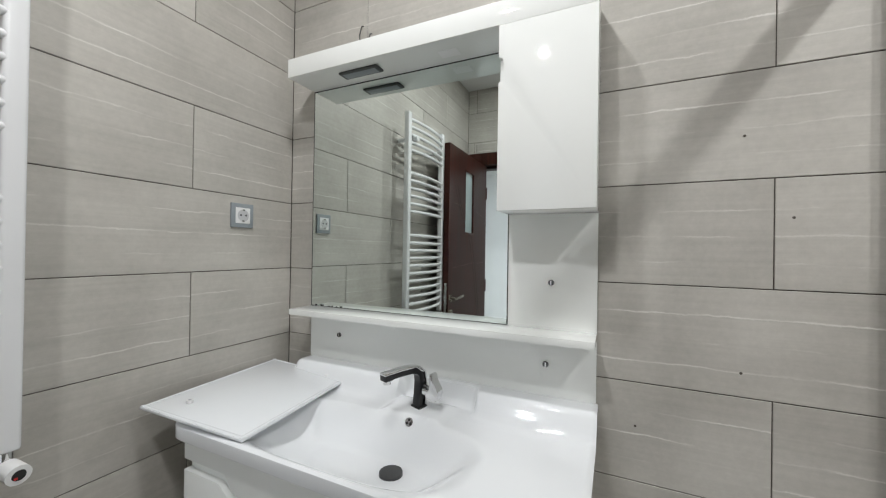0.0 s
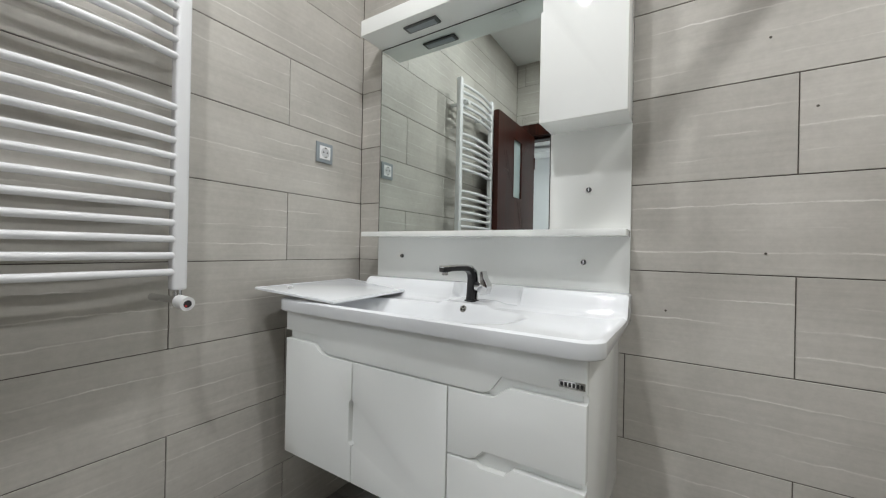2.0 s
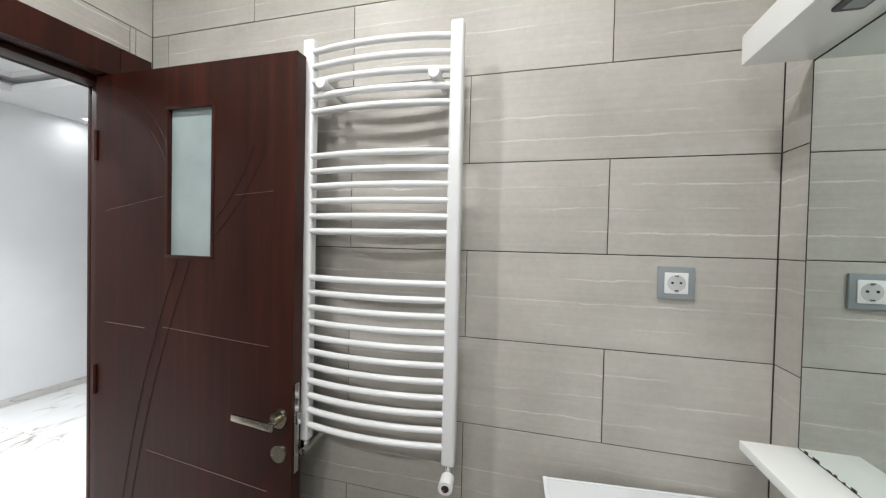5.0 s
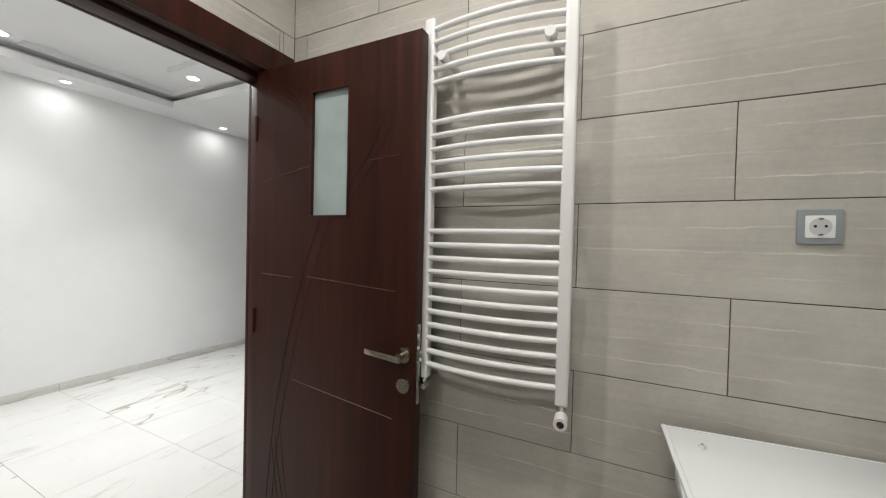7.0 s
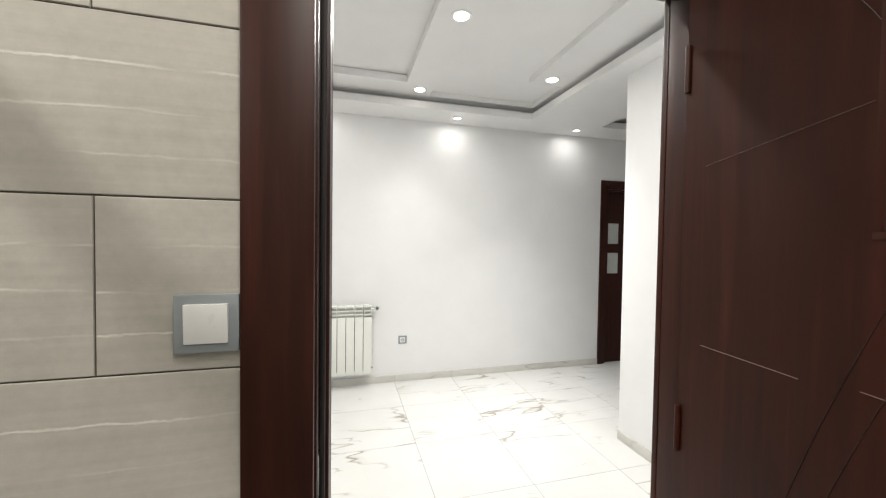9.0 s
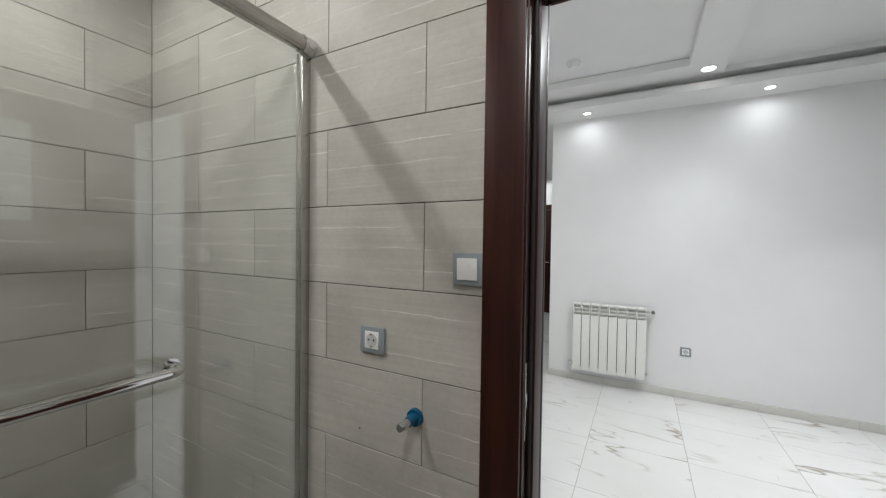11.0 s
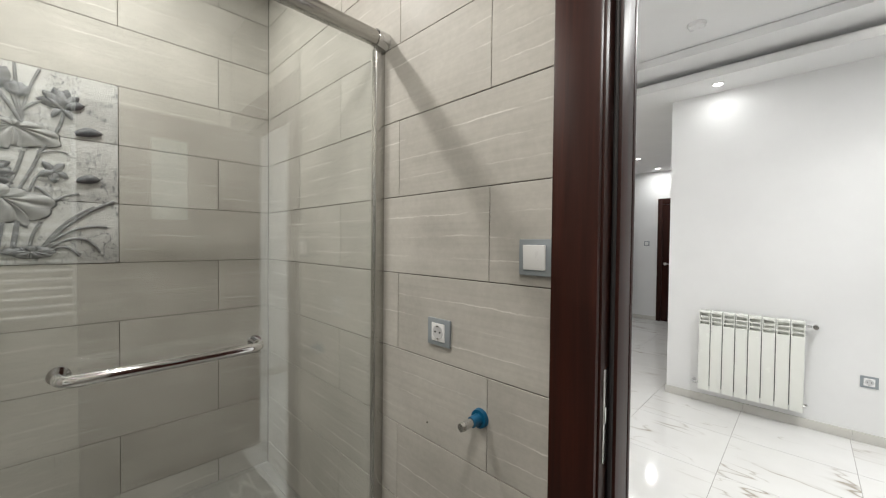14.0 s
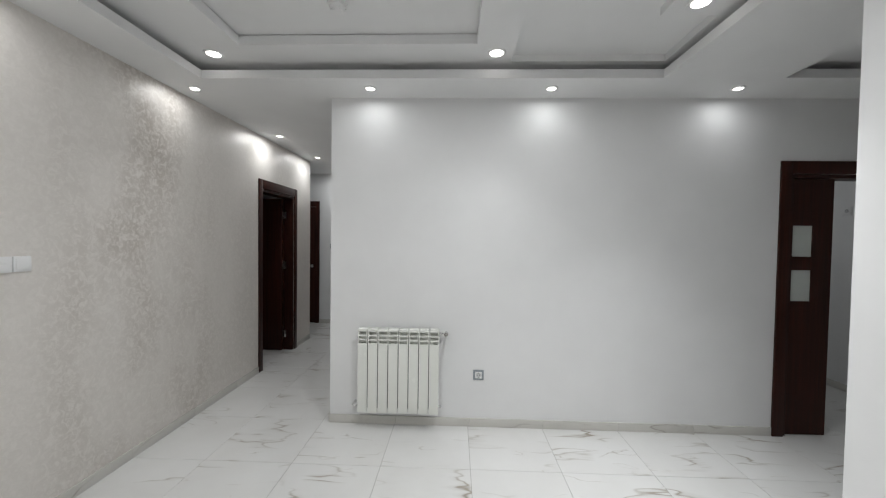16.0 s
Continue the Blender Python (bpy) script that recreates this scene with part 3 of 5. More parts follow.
bm = prism(B(), [(CX0, CZ0), (CX0, 0.757), (0.281, 0.757), (0.30, 0.742), (0.322, 0.730), (0.350, 0.7285), (0.449, 0.7290), (0.449, 0.620), (0.4435, 0.617), (0.440, 0.609), (0.440, 0.501), (0.4435, 0.493), (0.449, 0.490), (0.449, CZ0)], CY, CY + 0.019, 0.003)
part("door_panel", bm, LACQUER, vanity)
bm = prism(B(), [(0.4525, CZ0), (0.4525, 0.490), (0.459, 0.493), (0.4625, 0.501), (0.4625, 0.609), (0.459, 0.617), (0.4525, 0.620), (0.4525, 0.7290), (0.52, 0.7302), (0.7705, 0.7306), (0.7705, CZ0)], CY, CY + 0.019, 0.003)
part("door_panel", bm, LACQUER, vanity)
bm = prism(B(), [(0.774, 0.573), (0.774, 0.7307), (0.80, 0.7308), (0.868, 0.7300), (0.892, 0.731), (0.928, 0.758), (CX1, 0.758), (CX1, 0.604), (0.87, 0.603), (0.85, 0.583), (0.835, 0.576)], CY, CY + 0.019, 0.003)
part("drawer_front", bm, LACQUER, vanity)
bm = prism(B(), [(0.774, CZ0), (0.774, 0.569), (0.846, 0.572), (0.862, 0.562), (0.92, 0.564), (0.94, 0.584), (CX1, 0.585), (CX1, CZ0)], CY, CY + 0.019, 0.003)
part("drawer_front", bm, LACQUER, vanity)
badge = part("badge", box(B(), 1.036, CY - 0.0025, 0.787, 1.087, CY, 0.802, 0.0008), STEEL, vanity, "small silver maker's badge")
for k in range(6):
    part("badge_mark", box(B(), 1.0395 + k * 0.0078, CY - 0.0032, 0.7905, 1.0395 + k * 0.0078 + 0.0052, CY - 0.0024, 0.7985), DARK, badge)

# washbasin: one glazed body whose top dips into a bowl, with a raised ledge behind
BX0, BX1, BY0, BY1, RIM = 0.128, 1.122, 1.452, NY - 0.003, 0.893


def smooth(a, b, v):
    v = max(0.0, min(1.0, (v - a) / (b - a)))
    return v * v * (3 - 2 * v)


def basin_z(x, y):
    z = RIM
    notch = smooth(0.555, 0.575, x) * (1 - smooth(0.795, 0.815, x))
    ledge = smooth(1.845 + 0.045 * notch, 1.885 + 0.035 * notch, y)
    z += 0.047 * ledge - 0.012 * smooth(1.45, 1.85, y) * (1 - ledge)
    # flat deck sunk a little inside the rim on the right
    inside = smooth(BX0, BX0 + 0.06, x) * (1 - smooth(BX1 - 0.06, BX1, x)) * smooth(BY0, BY0 + 0.03, y) * (1 - smooth(1.82, 1.86, y))
    z -= 0.006 * inside
    # bowl
    u, v = (x - 0.575) / 0.330, (y - 1.622) / 0.158
    rr = (abs(u) ** 3.2 + abs(v) ** 3.2) ** (1 / 3.2)
    start = 0.30 + 0.28 * smooth(1.54, 1.72, y)
    z -= 0.100 * (1 - smooth(start, 1.0, rr)) ** 0.85
    # tap deck
    d = max(abs(x - 0.65) / 0.10, abs(y - 1.825) / 0.060)
    z += 0.010 * (1 - smooth(0.75, 1.1, d))
    return z


bm = B()
NXB, NYB = 130, 68
grid = {}
for i in range(NXB + 1):
    for j in range(NYB + 1):
        x, y = BX0 + (BX1 - BX0) * i / NXB, BY0 + (BY1 - BY0) * j / NYB
        # rounded front corners and eased rim
        for cx, sx in ((BX0 + 0.05, -1), (BX1 - 0.05, 1)):
            if (x - cx) * sx > 0 and y < BY0 + 0.05:
                dx, dy = (x - cx), y - (BY0 + 0.05)
                m = max(abs(dx), abs(dy))
                l = math.hypot(dx, dy)
                if l > 1e-6:
                    x, y = cx + dx * m / l, BY0 + 0.05 + dy * m / l
        e = min(i / NXB * (BX1 - BX0), (1 - i / NXB) * (BX1 - BX0), j / NYB * (BY1 - BY0)) / 0.009
        z = basin_z(x, y) - (0.006 * (1 - math.sqrt(max(0.0, 1 - (1 - e) ** 2))) if e < 1 else 0)
        grid[i, j] = bm.verts.new((x, y, z))
for i in range(NXB):
    for j in range(NYB):
        bm.faces.new((grid[i, j], grid[i + 1, j], grid[i + 1, j + 1], grid[i, j + 1]))
border = [(i, 0) for i in range(NXB + 1)] + [(NXB, j) for j in range(1, NYB + 1)] + [(i, NYB) for i in range(NXB - 1, -1, -1)] + [(0, j) for j in range(NYB - 1, 0, -1)]
mid_x, mid_y = (BX0 + BX1) / 2, (BY0 + BY1) / 2
rings = [[grid[k] for k in border]]
rings.append([bm.verts.new((v.co.x, v.co.y, v.co.z - 0.0015)) for v in rings[0]])
for drop, shrink in ((0.857, 0.0), (0.8535, 0.002), (0.852, 0.012), (0.852, 0.022)):
    rings.append([bm.verts.new((v.co.x + shrink * (1 if v.co.x < mid_x else -1) * min(1, abs(v.co.x - mid_x) / 0.4), v.co.y + shrink * (1 if v.co.y < mid_y - 0.1 else 0), drop)) for v in rings[0]])
for p, q in zip(rings, rings[1:]):
    for k in range(len(p)):
        bm.faces.new((p[k], q[k], q[(k + 1) % len(p)], p[(k + 1) % len(p)]))
washbasin = empty("washbasin", pose(0.62, 1.70, 0.852), "white glazed ceramic washbasin with wide rim, on the vanity", "washbasin")
part("bowl", bm, CERAMIC, washbasin, smooth=50)
dz = basin_z(0.660, 1.672)
part("drain_plug", tube(B(), (0.660, 1.672, dz - 0.01), (0.660, 1.672, dz + 0.007), 0.031, 0.029, 32), DARK_CAP, washbasin, "dark round pop-up drain plug")
oy = 1.68
while basin_z(0.655, oy) < 0.868:
    oy += 0.001
oz = basin_z(0.655, oy)
face = Vector((0, basin_z(0.655, oy - 0.004) - basin_z(0.655, oy + 0.004), 0.008)).normalized()
spot = Vector((0.655, oy, oz))
rose = part("overflow_rose", tube(B(), spot - face * 0.006, spot + face * 0.0018, 0.0125, 0.0115, 24), CHROME, washbasin, "chrome overflow rose")
across = Vector((1, 0, 0))
upward = face.cross(across)
for k in range(3):
    a = radians(90 + 120 * k)
    q = spot + (across * math.cos(a) + upward * math.sin(a)) * 0.0058
    part("overflow_hole", tube(B(), q - face * 0.004, q + face * 0.0024, 0.0036, 0.0036, 14), DARK, rose)

# tap
FX, FY, FZ = 0.648, 1.833, basin_z(0.648, 1.833) - 0.002
tap = empty("basin_tap", pose(FX, FY, FZ), "black and chrome single-lever basin tap", "tap")
axis = Vector((-0.37, -0.93, 0)).normalized()


def along(d, z):
    return (FX + axis.x * d, FY + axis.y * d, FZ + z)


def strip(bm, pts, w0, h0):
    """A flat bar that follows points (d, z) in the tap's plane."""
    side = Vector((-axis.y, axis.x, 0)) * w0
    rings = []
    for i, (d, z) in enumerate(pts):
        a, b = pts[max(i - 1, 0)], pts[min(i + 1, len(pts) - 1)]
        t = Vector((b[0] - a[0], b[1] - a[1])).normalized()
        n = Vector((-t.y, t.x)) * h0
        rings.append([bm.verts.new(Vector(along(d + s * n.x, z + s * n.y)) + side * q) for s, q in ((-1, -1), (-1, 1), (1, 1), (1, -1))])
    for p, q in zip(rings, rings[1:]):
        for k in range(4):
            bm.faces.new((p[k], p[(k + 1) % 4], q[(k + 1) % 4], q[k]))
    bm.faces.new(rings[0][::-1])
    bm.faces.new(rings[-1])
    bmesh.ops.recalc_face_normals(bm, faces=bm.faces)
    bmesh.ops.bevel(bm, geom=[e for e in bm.edges], offset=0.0025, segments=2, profile=0.6, affect="EDGES")
    return bm


neck = [(0.004, 0.0), (0.000, 0.040), (-0.002, 0.075), (0.002, 0.096), (0.014, 0.108), (0.034, 0.113), (0.075, 0.1135), (0.125, 0.111)]
part("body", strip(B(), neck, 0.0140, 0.0080), BLACK, tap, "satin black spout and body")
part("spout_tip", strip(B(), [(0.098, 0.1095), (0.125, 0.1080)], 0.0136, 0.0070), BLACK, tap)
back = [(-0.016, 0.0), (-0.019, 0.04), (-0.019, 0.075), (-0.013, 0.103), (0.006, 0.1185), (0.034, 0.1225), (0.078, 0.1222), (0.126, 0.1190)]
part("back_plate", strip(B(), back, 0.0136, 0.0035), CHROME, tap, "chrome back of the tap")
part("base_plate", strip(B(), [(-0.020, 0.0025), (0.014, 0.0025)], 0.0185, 0.0035), BLACK, tap)
part("aerator", tube(B(), along(0.111, 0.092), along(0.111, 0.104), 0.010, sides=20), CHROME, tap, "chrome aerator")
kb = Vector((0.985, -0.12, 0)).normalized()
part("cartridge", tube(B(), (FX + 0.020, FY + 0.004, FZ + 0.052), (FX + 0.020 + kb.x * 0.036, FY + 0.004 + kb.y * 0.036, FZ + 0.052), 0.018, 0.017, 24), CHROME, tap, "chrome cartridge housing")
bm = prism(B(), [(0.030, 0.042), (0.046, 0.026), (0.066, 0.030), (0.074, 0.056), (0.070, 0.066), (0.058, 0.084), (0.052, 0.104), (0.046, 0.106), (0.041, 0.092), (0.043, 0.064)], -0.014, 0.014, 0.0035)
bmesh.ops.transform(bm, matrix=Matrix.Translation((FX, FY, FZ)) @ Matrix.Rotation(math.atan2(kb.y, kb.x), 4, "Z"), verts=bm.verts)
part("lever", bm, CHROME, tap, "faceted chrome lever")

# loose white panel lying askew on the rim
A, C, D, E4 = Vector((0.047, 1.431, 0.921)), Vector((0.395, 1.462, 0.901)), Vector((0.338, 1.905, 0.898)), Vector((0.006, 1.885, 0.922))
bm = B()
ring = [bm.verts.new(p) for p in (A, C, D, E4)] + [bm.verts.new(p - Vector((0, 0, 0.007))) for p in (A, C, D, E4)]
bm.faces.new(ring[:4]), bm.faces.new(ring[:3:-1])
for i in range(4):
    j = (i + 1) % 4
    bm.faces.new((ring[i], ring[4 + i], ring[4 + j], ring[j]))
bmesh.ops.recalc_face_normals(bm, faces=bm.faces)
bmesh.ops.bevel(bm, geom=list(bm.edges), offset=0.0015, segments=2, profile=0.6, affect="EDGES")
loose = empty("shelf_board", pose(0.2, 1.67, 0.905), "loose white plastic board lying askew on the washbasin rim", "board")
part("sheet", bm, BOARD, loose)
corners = [A, C, D, E4]
middle = (A + C + D + E4) / 4
for p, q in zip(corners, corners[1:] + corners[:1]):
    inward = (middle - (p + q) / 2).normalized() * 0.012
    bm = B()
    sweep(bm, [p + inward * 0.55 + (q - p) * 0.004 + Vector((0, 0, 0.0005)), q + inward * 0.55 + (p - q) * 0.004 + Vector((0, 0, 0.0005))], 0.0048, 10, 0.3)
    part("lip", bm, BOARD, loose, "low raised lip")
for f, g in ((0.24, 0.16), (0.80, 0.93)):
    q = A.lerp(C, f).lerp(E4.lerp(D, f), g)
    part("stud", tube(B(), q, q + Vector((0, 0, 0.008)), 0.0085, 0.008, 20), WHITE_PLASTIC, loose, "round white plastic stud")
    part("stud_hole", tube(B(), q + Vector((0, 0, 0.004)), q + Vector((0, 0, 0.0086)), 0.004, sides=14), FRAME_GREY, loose)

# ---- mirror unit ----
MX0, MX1, MZT, MZB, MY = 0.130, 1.117, 1.985, 0.940, 1.937
unit = empty("mirror_cabinet", pose(0.62, NY, MZB), "white gloss mirror unit with side cabinet, canopy and shelf", "mirror cabinet")
part("back_panel", box(B(), MX0, MY + 0.002, MZB, MX1, NY - 0.001, MZT - 0.004, 0.0015), LACQUER, unit)
part("mirror", box(B(), MX0 + 0.004, MY - 0.001, 1.127, 0.876, MY + 0.0018, 1.931), MIRROR, unit, "clear silvered mirror glass", smooth=0)
for d in ((MX0 + 0.004, 1.9180, 0.876, 1.9212), (0.8762, 1.127, 0.8785, 1.9338), (MX0 + 0.004, 1.1256, 0.876, 1.1272), (MX0 + 0.0015, 1.127, MX0 + 0.004, 1.931)):
    part("mirror_edge", box(B(), d[0], MY - 0.0014, d[1], d[2], MY + 0.0018, d[3]), DARK, unit, "dark bare glass edge")
canopy = part("canopy", box(B(), MX0, 1.811, 1.922, MX1, NY - 0.002, MZT, 0.002), LACQUER, unit)
part("shelf", box(B(), MX0, 1.833, 1.106, MX1, MY + 0.002, 1.1255, 0.002), LACQUER, unit)
part("cabinet_body", box(B(), 0.8785, 1.828, 1.442, MX1, NY - 0.002, 1.9215, 0.0015), LACQUER, unit)
bm = prism(B(), [(0.8785, 1.442), (0.8785, 1.772), (0.8860, 1.776), (0.8910, 1.786), (0.8915, 1.822), (0.8880, 1.834), (0.8785, 1.838), (0.8785, 1.9213), (MX1, 1.9213), (MX1, 1.442)], 1.811, 1.8265, 0.0008)
part("cabinet_door", bm, LACQUER, unit)
part("lamp", box(B(), 0.318, 1.848, 1.914, 0.470, 1.892, 1.9225, 0.006, 3), GUNMETAL, canopy, "dark rounded canopy lamp, switched off")
part("lamp_lens", box(B(), 0.330, 1.856, 1.9125, 0.458, 1.884, 1.916, 0.002), FRAME_GREY, canopy)
# thin white plate in place of the light patch reflected on the canopy underside
part("sticker", box(B(), 0.676, 1.862, 1.9208, 0.735, 1.902, 1.9222), WHITE_PLASTIC, canopy, "small white square standing in for a reflected patch of light")
for x, z in ((0.265, 1.029), (0.987, 1.027), (0.999, 1.253)):
    s = part("screw_cap", tube(B(), (x, MY - 0.003, z), (x, MY + 0.003, z), 0.0075, 0.0085, 24), DARK_CAP, unit, "dark chrome screw cap")
    part("screw_slot", box(B(), x - 0.0012, MY - 0.0036, z - 0.006, x + 0.0012, MY - 0.0028, z + 0.006), CHROME, s)
rng = random.Random(5)
for k in range(7):
    x = MX0 + 0.02 + 0.02 * k + rng.uniform(-0.006, 0.006)
    part("silver_spot", box(B(), x, MY - 0.0016, 1.1275, x + rng.uniform(0.004, 0.012), MY - 0.0009, 1.1275 + rng.uniform(0.002, 0.005)), DARK, unit)
for x, z in ((0.335, 2.125), (0.372, 2.09)):
    single("loose_wire", sweep(B(), [(x, NY + 0.004, z + 0.01), (x + 0.001, NY - 0.012, z), (x + 0.003, NY - 0.026, z - 0.04), (x + 0.010, NY - 0.024, 2.01), (x + 0.012, NY - 0.018, 1.984)], 0.0019, 8), WIRE,
           "thin dark loose wire above the mirror canopy", "wire", "wires above the canopy")

turns = [(0.935 + (0.030 - 0.010 * f) * math.cos(18.0 * f + 1.6), 1.945 - 0.022 * f, 2.070 + (0.028 - 0.008 * f) * math.sin(18.0 * f + 1.6)) for f in (k / 60 for k in range(61))]
coil = [(0.938, NY + 0.002, 2.112), (0.937, NY - 0.006, 2.108)] + turns + [(0.958, 1.922, 2.045), (0.962, 1.921, 1.9875)]
single("wire_coil", sweep(B(), coil, 0.0019, 8), WIRE, "coiled dark loose wire hanging over the mirror cabinet", "wire", "wires above the canopy")

# ---- towel radiator ----
RX, RY0, RY1, RZ0, RZ1 = 0.096, 0.742, 1.186, 0.936, 2.118
rad = empty("towel_radiator", pose(RX, 0.96, RZ0), "white enamelled ladder towel radiator with curved bars", "radiator")
for y in (RY0, RY1):
    part("post", box(B(), RX - 0.016, y - 0.018, RZ0, RX + 0.016, y + 0.018, RZ1, 0.008, 3), ENAMEL, rad)
bars = [0.985 + 0.0437 * k for k in range(11)] + [1.558 + 0.0436 * k for k in range(6)] + [1.905 + 0.0436 * k for k in range(5)]
for z in bars:
    pts = []
    for i in range(13):
        f = i / 12
        pts.append((RX + 0.006 + 0.024 * 4 * f * (1 - f), RY0 + 0.012 + (RY1 - RY0 - 0.024) * f, z))
    part("bar", sweep(B(), pts, 0.0095, 12), ENAMEL, rad)
for y in (RY0 + 0.055, RY1 - 0.055):
    part("wall_bracket", tube(B(), (0.0, y, 1.978), (RX + 0.016, y, 1.978), 0.011, sides=16), ENAMEL, rad)
    part("bracket_cap", tube(B(), (RX + 0.010, y, 1.978), (RX + 0.036, y, 1.978), 0.017, 0.015, 24), ENAMEL, rad, "round white bracket cap")
part("valve_body", tube(B(), (RX, RY1, RZ0 + 0.002), (RX, RY1, RZ0 - 0.035), 0.011, sides=18), CHROME, rad, "chrome radiator valve")
part("valve_pipe", sweep(B(), [(RX, RY1, RZ0 - 0.027), (RX - 0.03, RY1 - 0.010, RZ0 - 0.026), (0.0, RY1 - 0.024, RZ0 - 0.024)], 0.010, 12), CHROME, rad)
head = part("valve_head", tube(B(), (RX + 0.010, RY1 + 0.001, RZ0 - 0.030), (RX + 0.050, RY1 + 0.004, RZ0 - 0.034), 0.0175, 0.0185, 28), WHITE_PLASTIC, rad, "white thermostatic valve head")
part("valve_mark", tube(B(), (RX + 0.049, RY1 + 0.004, RZ0 - 0.034), (RX + 0.0515, RY1 + 0.004, RZ0 - 0.0342), 0.0105, 0.0095, 24), DARK, head)
part("valve_dot", box(B(), RX + 0.0512, RY1 - 0.003, RZ0 - 0.0405, RX + 0.0522, RY1 + 0.002, RZ0 - 0.0365), plain("red_mark", (0.5, 0.02, 0.02), 0.4), head, "red mark")
part("return_valve", tube(B(), (RX, RY0, RZ0 + 0.002), (RX, RY0, RZ0 - 0.032), 0.012, sides=18), CHROME, rad, "chrome return valve")
part("return_pipe", tube(B(), (0.0, RY0, RZ0 - 0.022), (RX + 0.03, RY0 + 0.012, RZ0 - 0.022), 0.010, sides=14), CHROME, rad)


# ---- electrical fittings, made facing +x at the origin ----
def socket(at, label, w=0.041, h=0.041, white=False):
    ob = empty("wall_socket", pose(0, 0, 0), label, "socket", "wall sockets")
    part("frame", box(B(), 0.0002, -w, -h, 0.008, w, h, 0.003), WHITE_PLASTIC if white else FRAME_GREY, ob, "" if white else "silver grey cover frame")
    insert = part("insert", box(B(), 0.004, -0.0265, -0.0265, 0.0105, 0.0265, 0.0265, 0.002), WHITE_PLASTIC, ob, "white plastic socket insert")
    part("well", tube(B(), (0.0098, 0, 0), (0.0112, 0, 0), 0.0205, 0.0205, 32), plain("socket_well", (0.55, 0.55, 0.56), 0.4), insert)
    for y in (-0.0095, 0.0095):
        part("pin_hole", tube(B(), (0.0105, y, 0.001), (0.0118, y, 0.001), 0.0032, sides=14), DARK, insert)
    for z in (-0.0185, 0.0185):
        part("earth_clip", box(B(), 0.0105, -0.004, z - 0.002, 0.0135, 0.004, z + 0.002, 0.0005), STEEL, insert)
    ob.matrix_basis = at
    return ob


def switch(at, label, gangs=1, frame_mat=None, w=0.043, h=0.043):
    ob = empty("light_switch", pose(0, 0, 0), label, "switch", "light switches")
    part("frame", box(B(), 0.0002, -w, -h, 0.008, w, h, 0.003), frame_mat or FRAME_GREY, ob)
    rock = box(B(), 0.004, -0.029, -0.029, 0.0125, 0.029, 0.029, 0.002)
    bmesh.ops.rotate(rock, verts=rock.verts, cent=(0.008, 0, 0), matrix=Matrix.Rotation(radians(2.5), 3, "Y"))
    part("rocker", rock, WHITE_PLASTIC, ob, "white plastic rocker")
    ob.matrix_basis = at
    return ob


socket(pose(0.0, 1.742, 1.445), "silver-framed white socket on the tiled wall")
socket(pose(1.384, 0.0, 1.098, 0, 0, 90), "silver-framed white socket on the tiles near the shower", 0.046, 0.040)
switch(pose(1.068, 0.0, 1.330, 0, 0, 90), "silver-framed white light switch beside the door casing")
socket(pose(0.288, HALL_S, 0.426, 0, 0, 90), "grey-framed white socket low on the hall wall", 0.043, 0.041)

# capped water outlet
pipe = empty("water_outlet", pose(1.227, 0.0, 0.896), "chrome water outlet with a blue protective collar", "pipe")
part("collar", tube(B(), (1.227, 0.0005, 0.896), (1.227, 0.012, 0.896), 0.026, 0.024, 28), BLUE, pipe, "blue plastic collar")
part("sleeve", tube(B(), (1.227, 0.010, 0.896), (1.230, 0.036, 0.894), 0.0155, 0.0145, 24), BLUE, pipe)
part("stub", tube(B(), (1.229, 0.030, 0.895), (1.232, 0.066, 0.893), 0.0110, 0.0118, 24), CHROME, pipe, "chrome pipe stub")
part("stub_cap", tube(B(), (1.232, 0.064, 0.893), (1.233, 0.075, 0.8925), 0.013, 0.0115, 6), STEEL, pipe)

# ---- shower enclosure ----
GX, GZ0, GZ1 = 1.655, 0.142, 2.022
shower = empty("shower_screen", pose(GX, 0.98, 0.137), "framed clear glass sliding shower screen with steel rail", "shower screen")
part("head_rail", sweep(B(), [(GX + 0.006, 0.03, 2.045), (GX + 0.006, NY - 0.03, 2.045)], 0.026, 24), STEEL, shower, "round brushed steel head rail")
for y0, y1 in ((0.0, 0.045), (NY - 0.045, NY)):
    part("rail_bracket", tube(B(), (GX + 0.006, y0, 2.045), (GX + 0.006, y1, 2.045), 0.030, sides=28), CHROME, shower, "chrome rail end")
part("wall_profile", box(B(), GX + 0.008, 0.0, GZ0, GX + 0.036, 0.036, 2.02, 0.003), STEEL, shower, "steel wall profile")
part("wall_profile", box(B(), GX + 0.008, NY - 0.036, GZ0, GX + 0.036, NY, 2.02, 0.003), STEEL, shower, "steel wall profile")
part("sill_profile", box(B(), GX - 0.02, 0.0, 0.137, GX + 0.03, NY, 0.152, 0.003), STEEL, shower, "steel floor profile")


def pane_of(name, x, y0, y1, label):
    bm = B()
    box(bm, x - 0.003, y0, GZ0 + 0.012, x + 0.003, y1, GZ1)
    ob = part(name, bm, CLEAR, shower, label, smooth=0)
    ob.visible_shadow = False
    return ob


fixed = pane_of("fixed_pane", GX + 0.014, 0.02, 1.124, "clear glass pane")
slider = pane_of("sliding_pane", GX + 0.030, 0.02, 1.368, "clear glass sliding door")
part("edge_seal", box(B(), GX + 0.008, 1.120, GZ0 + 0.012, GX + 0.020, 1.131, GZ1, 0.002), SEAL_CLEAR, fixed, "translucent edge seal")
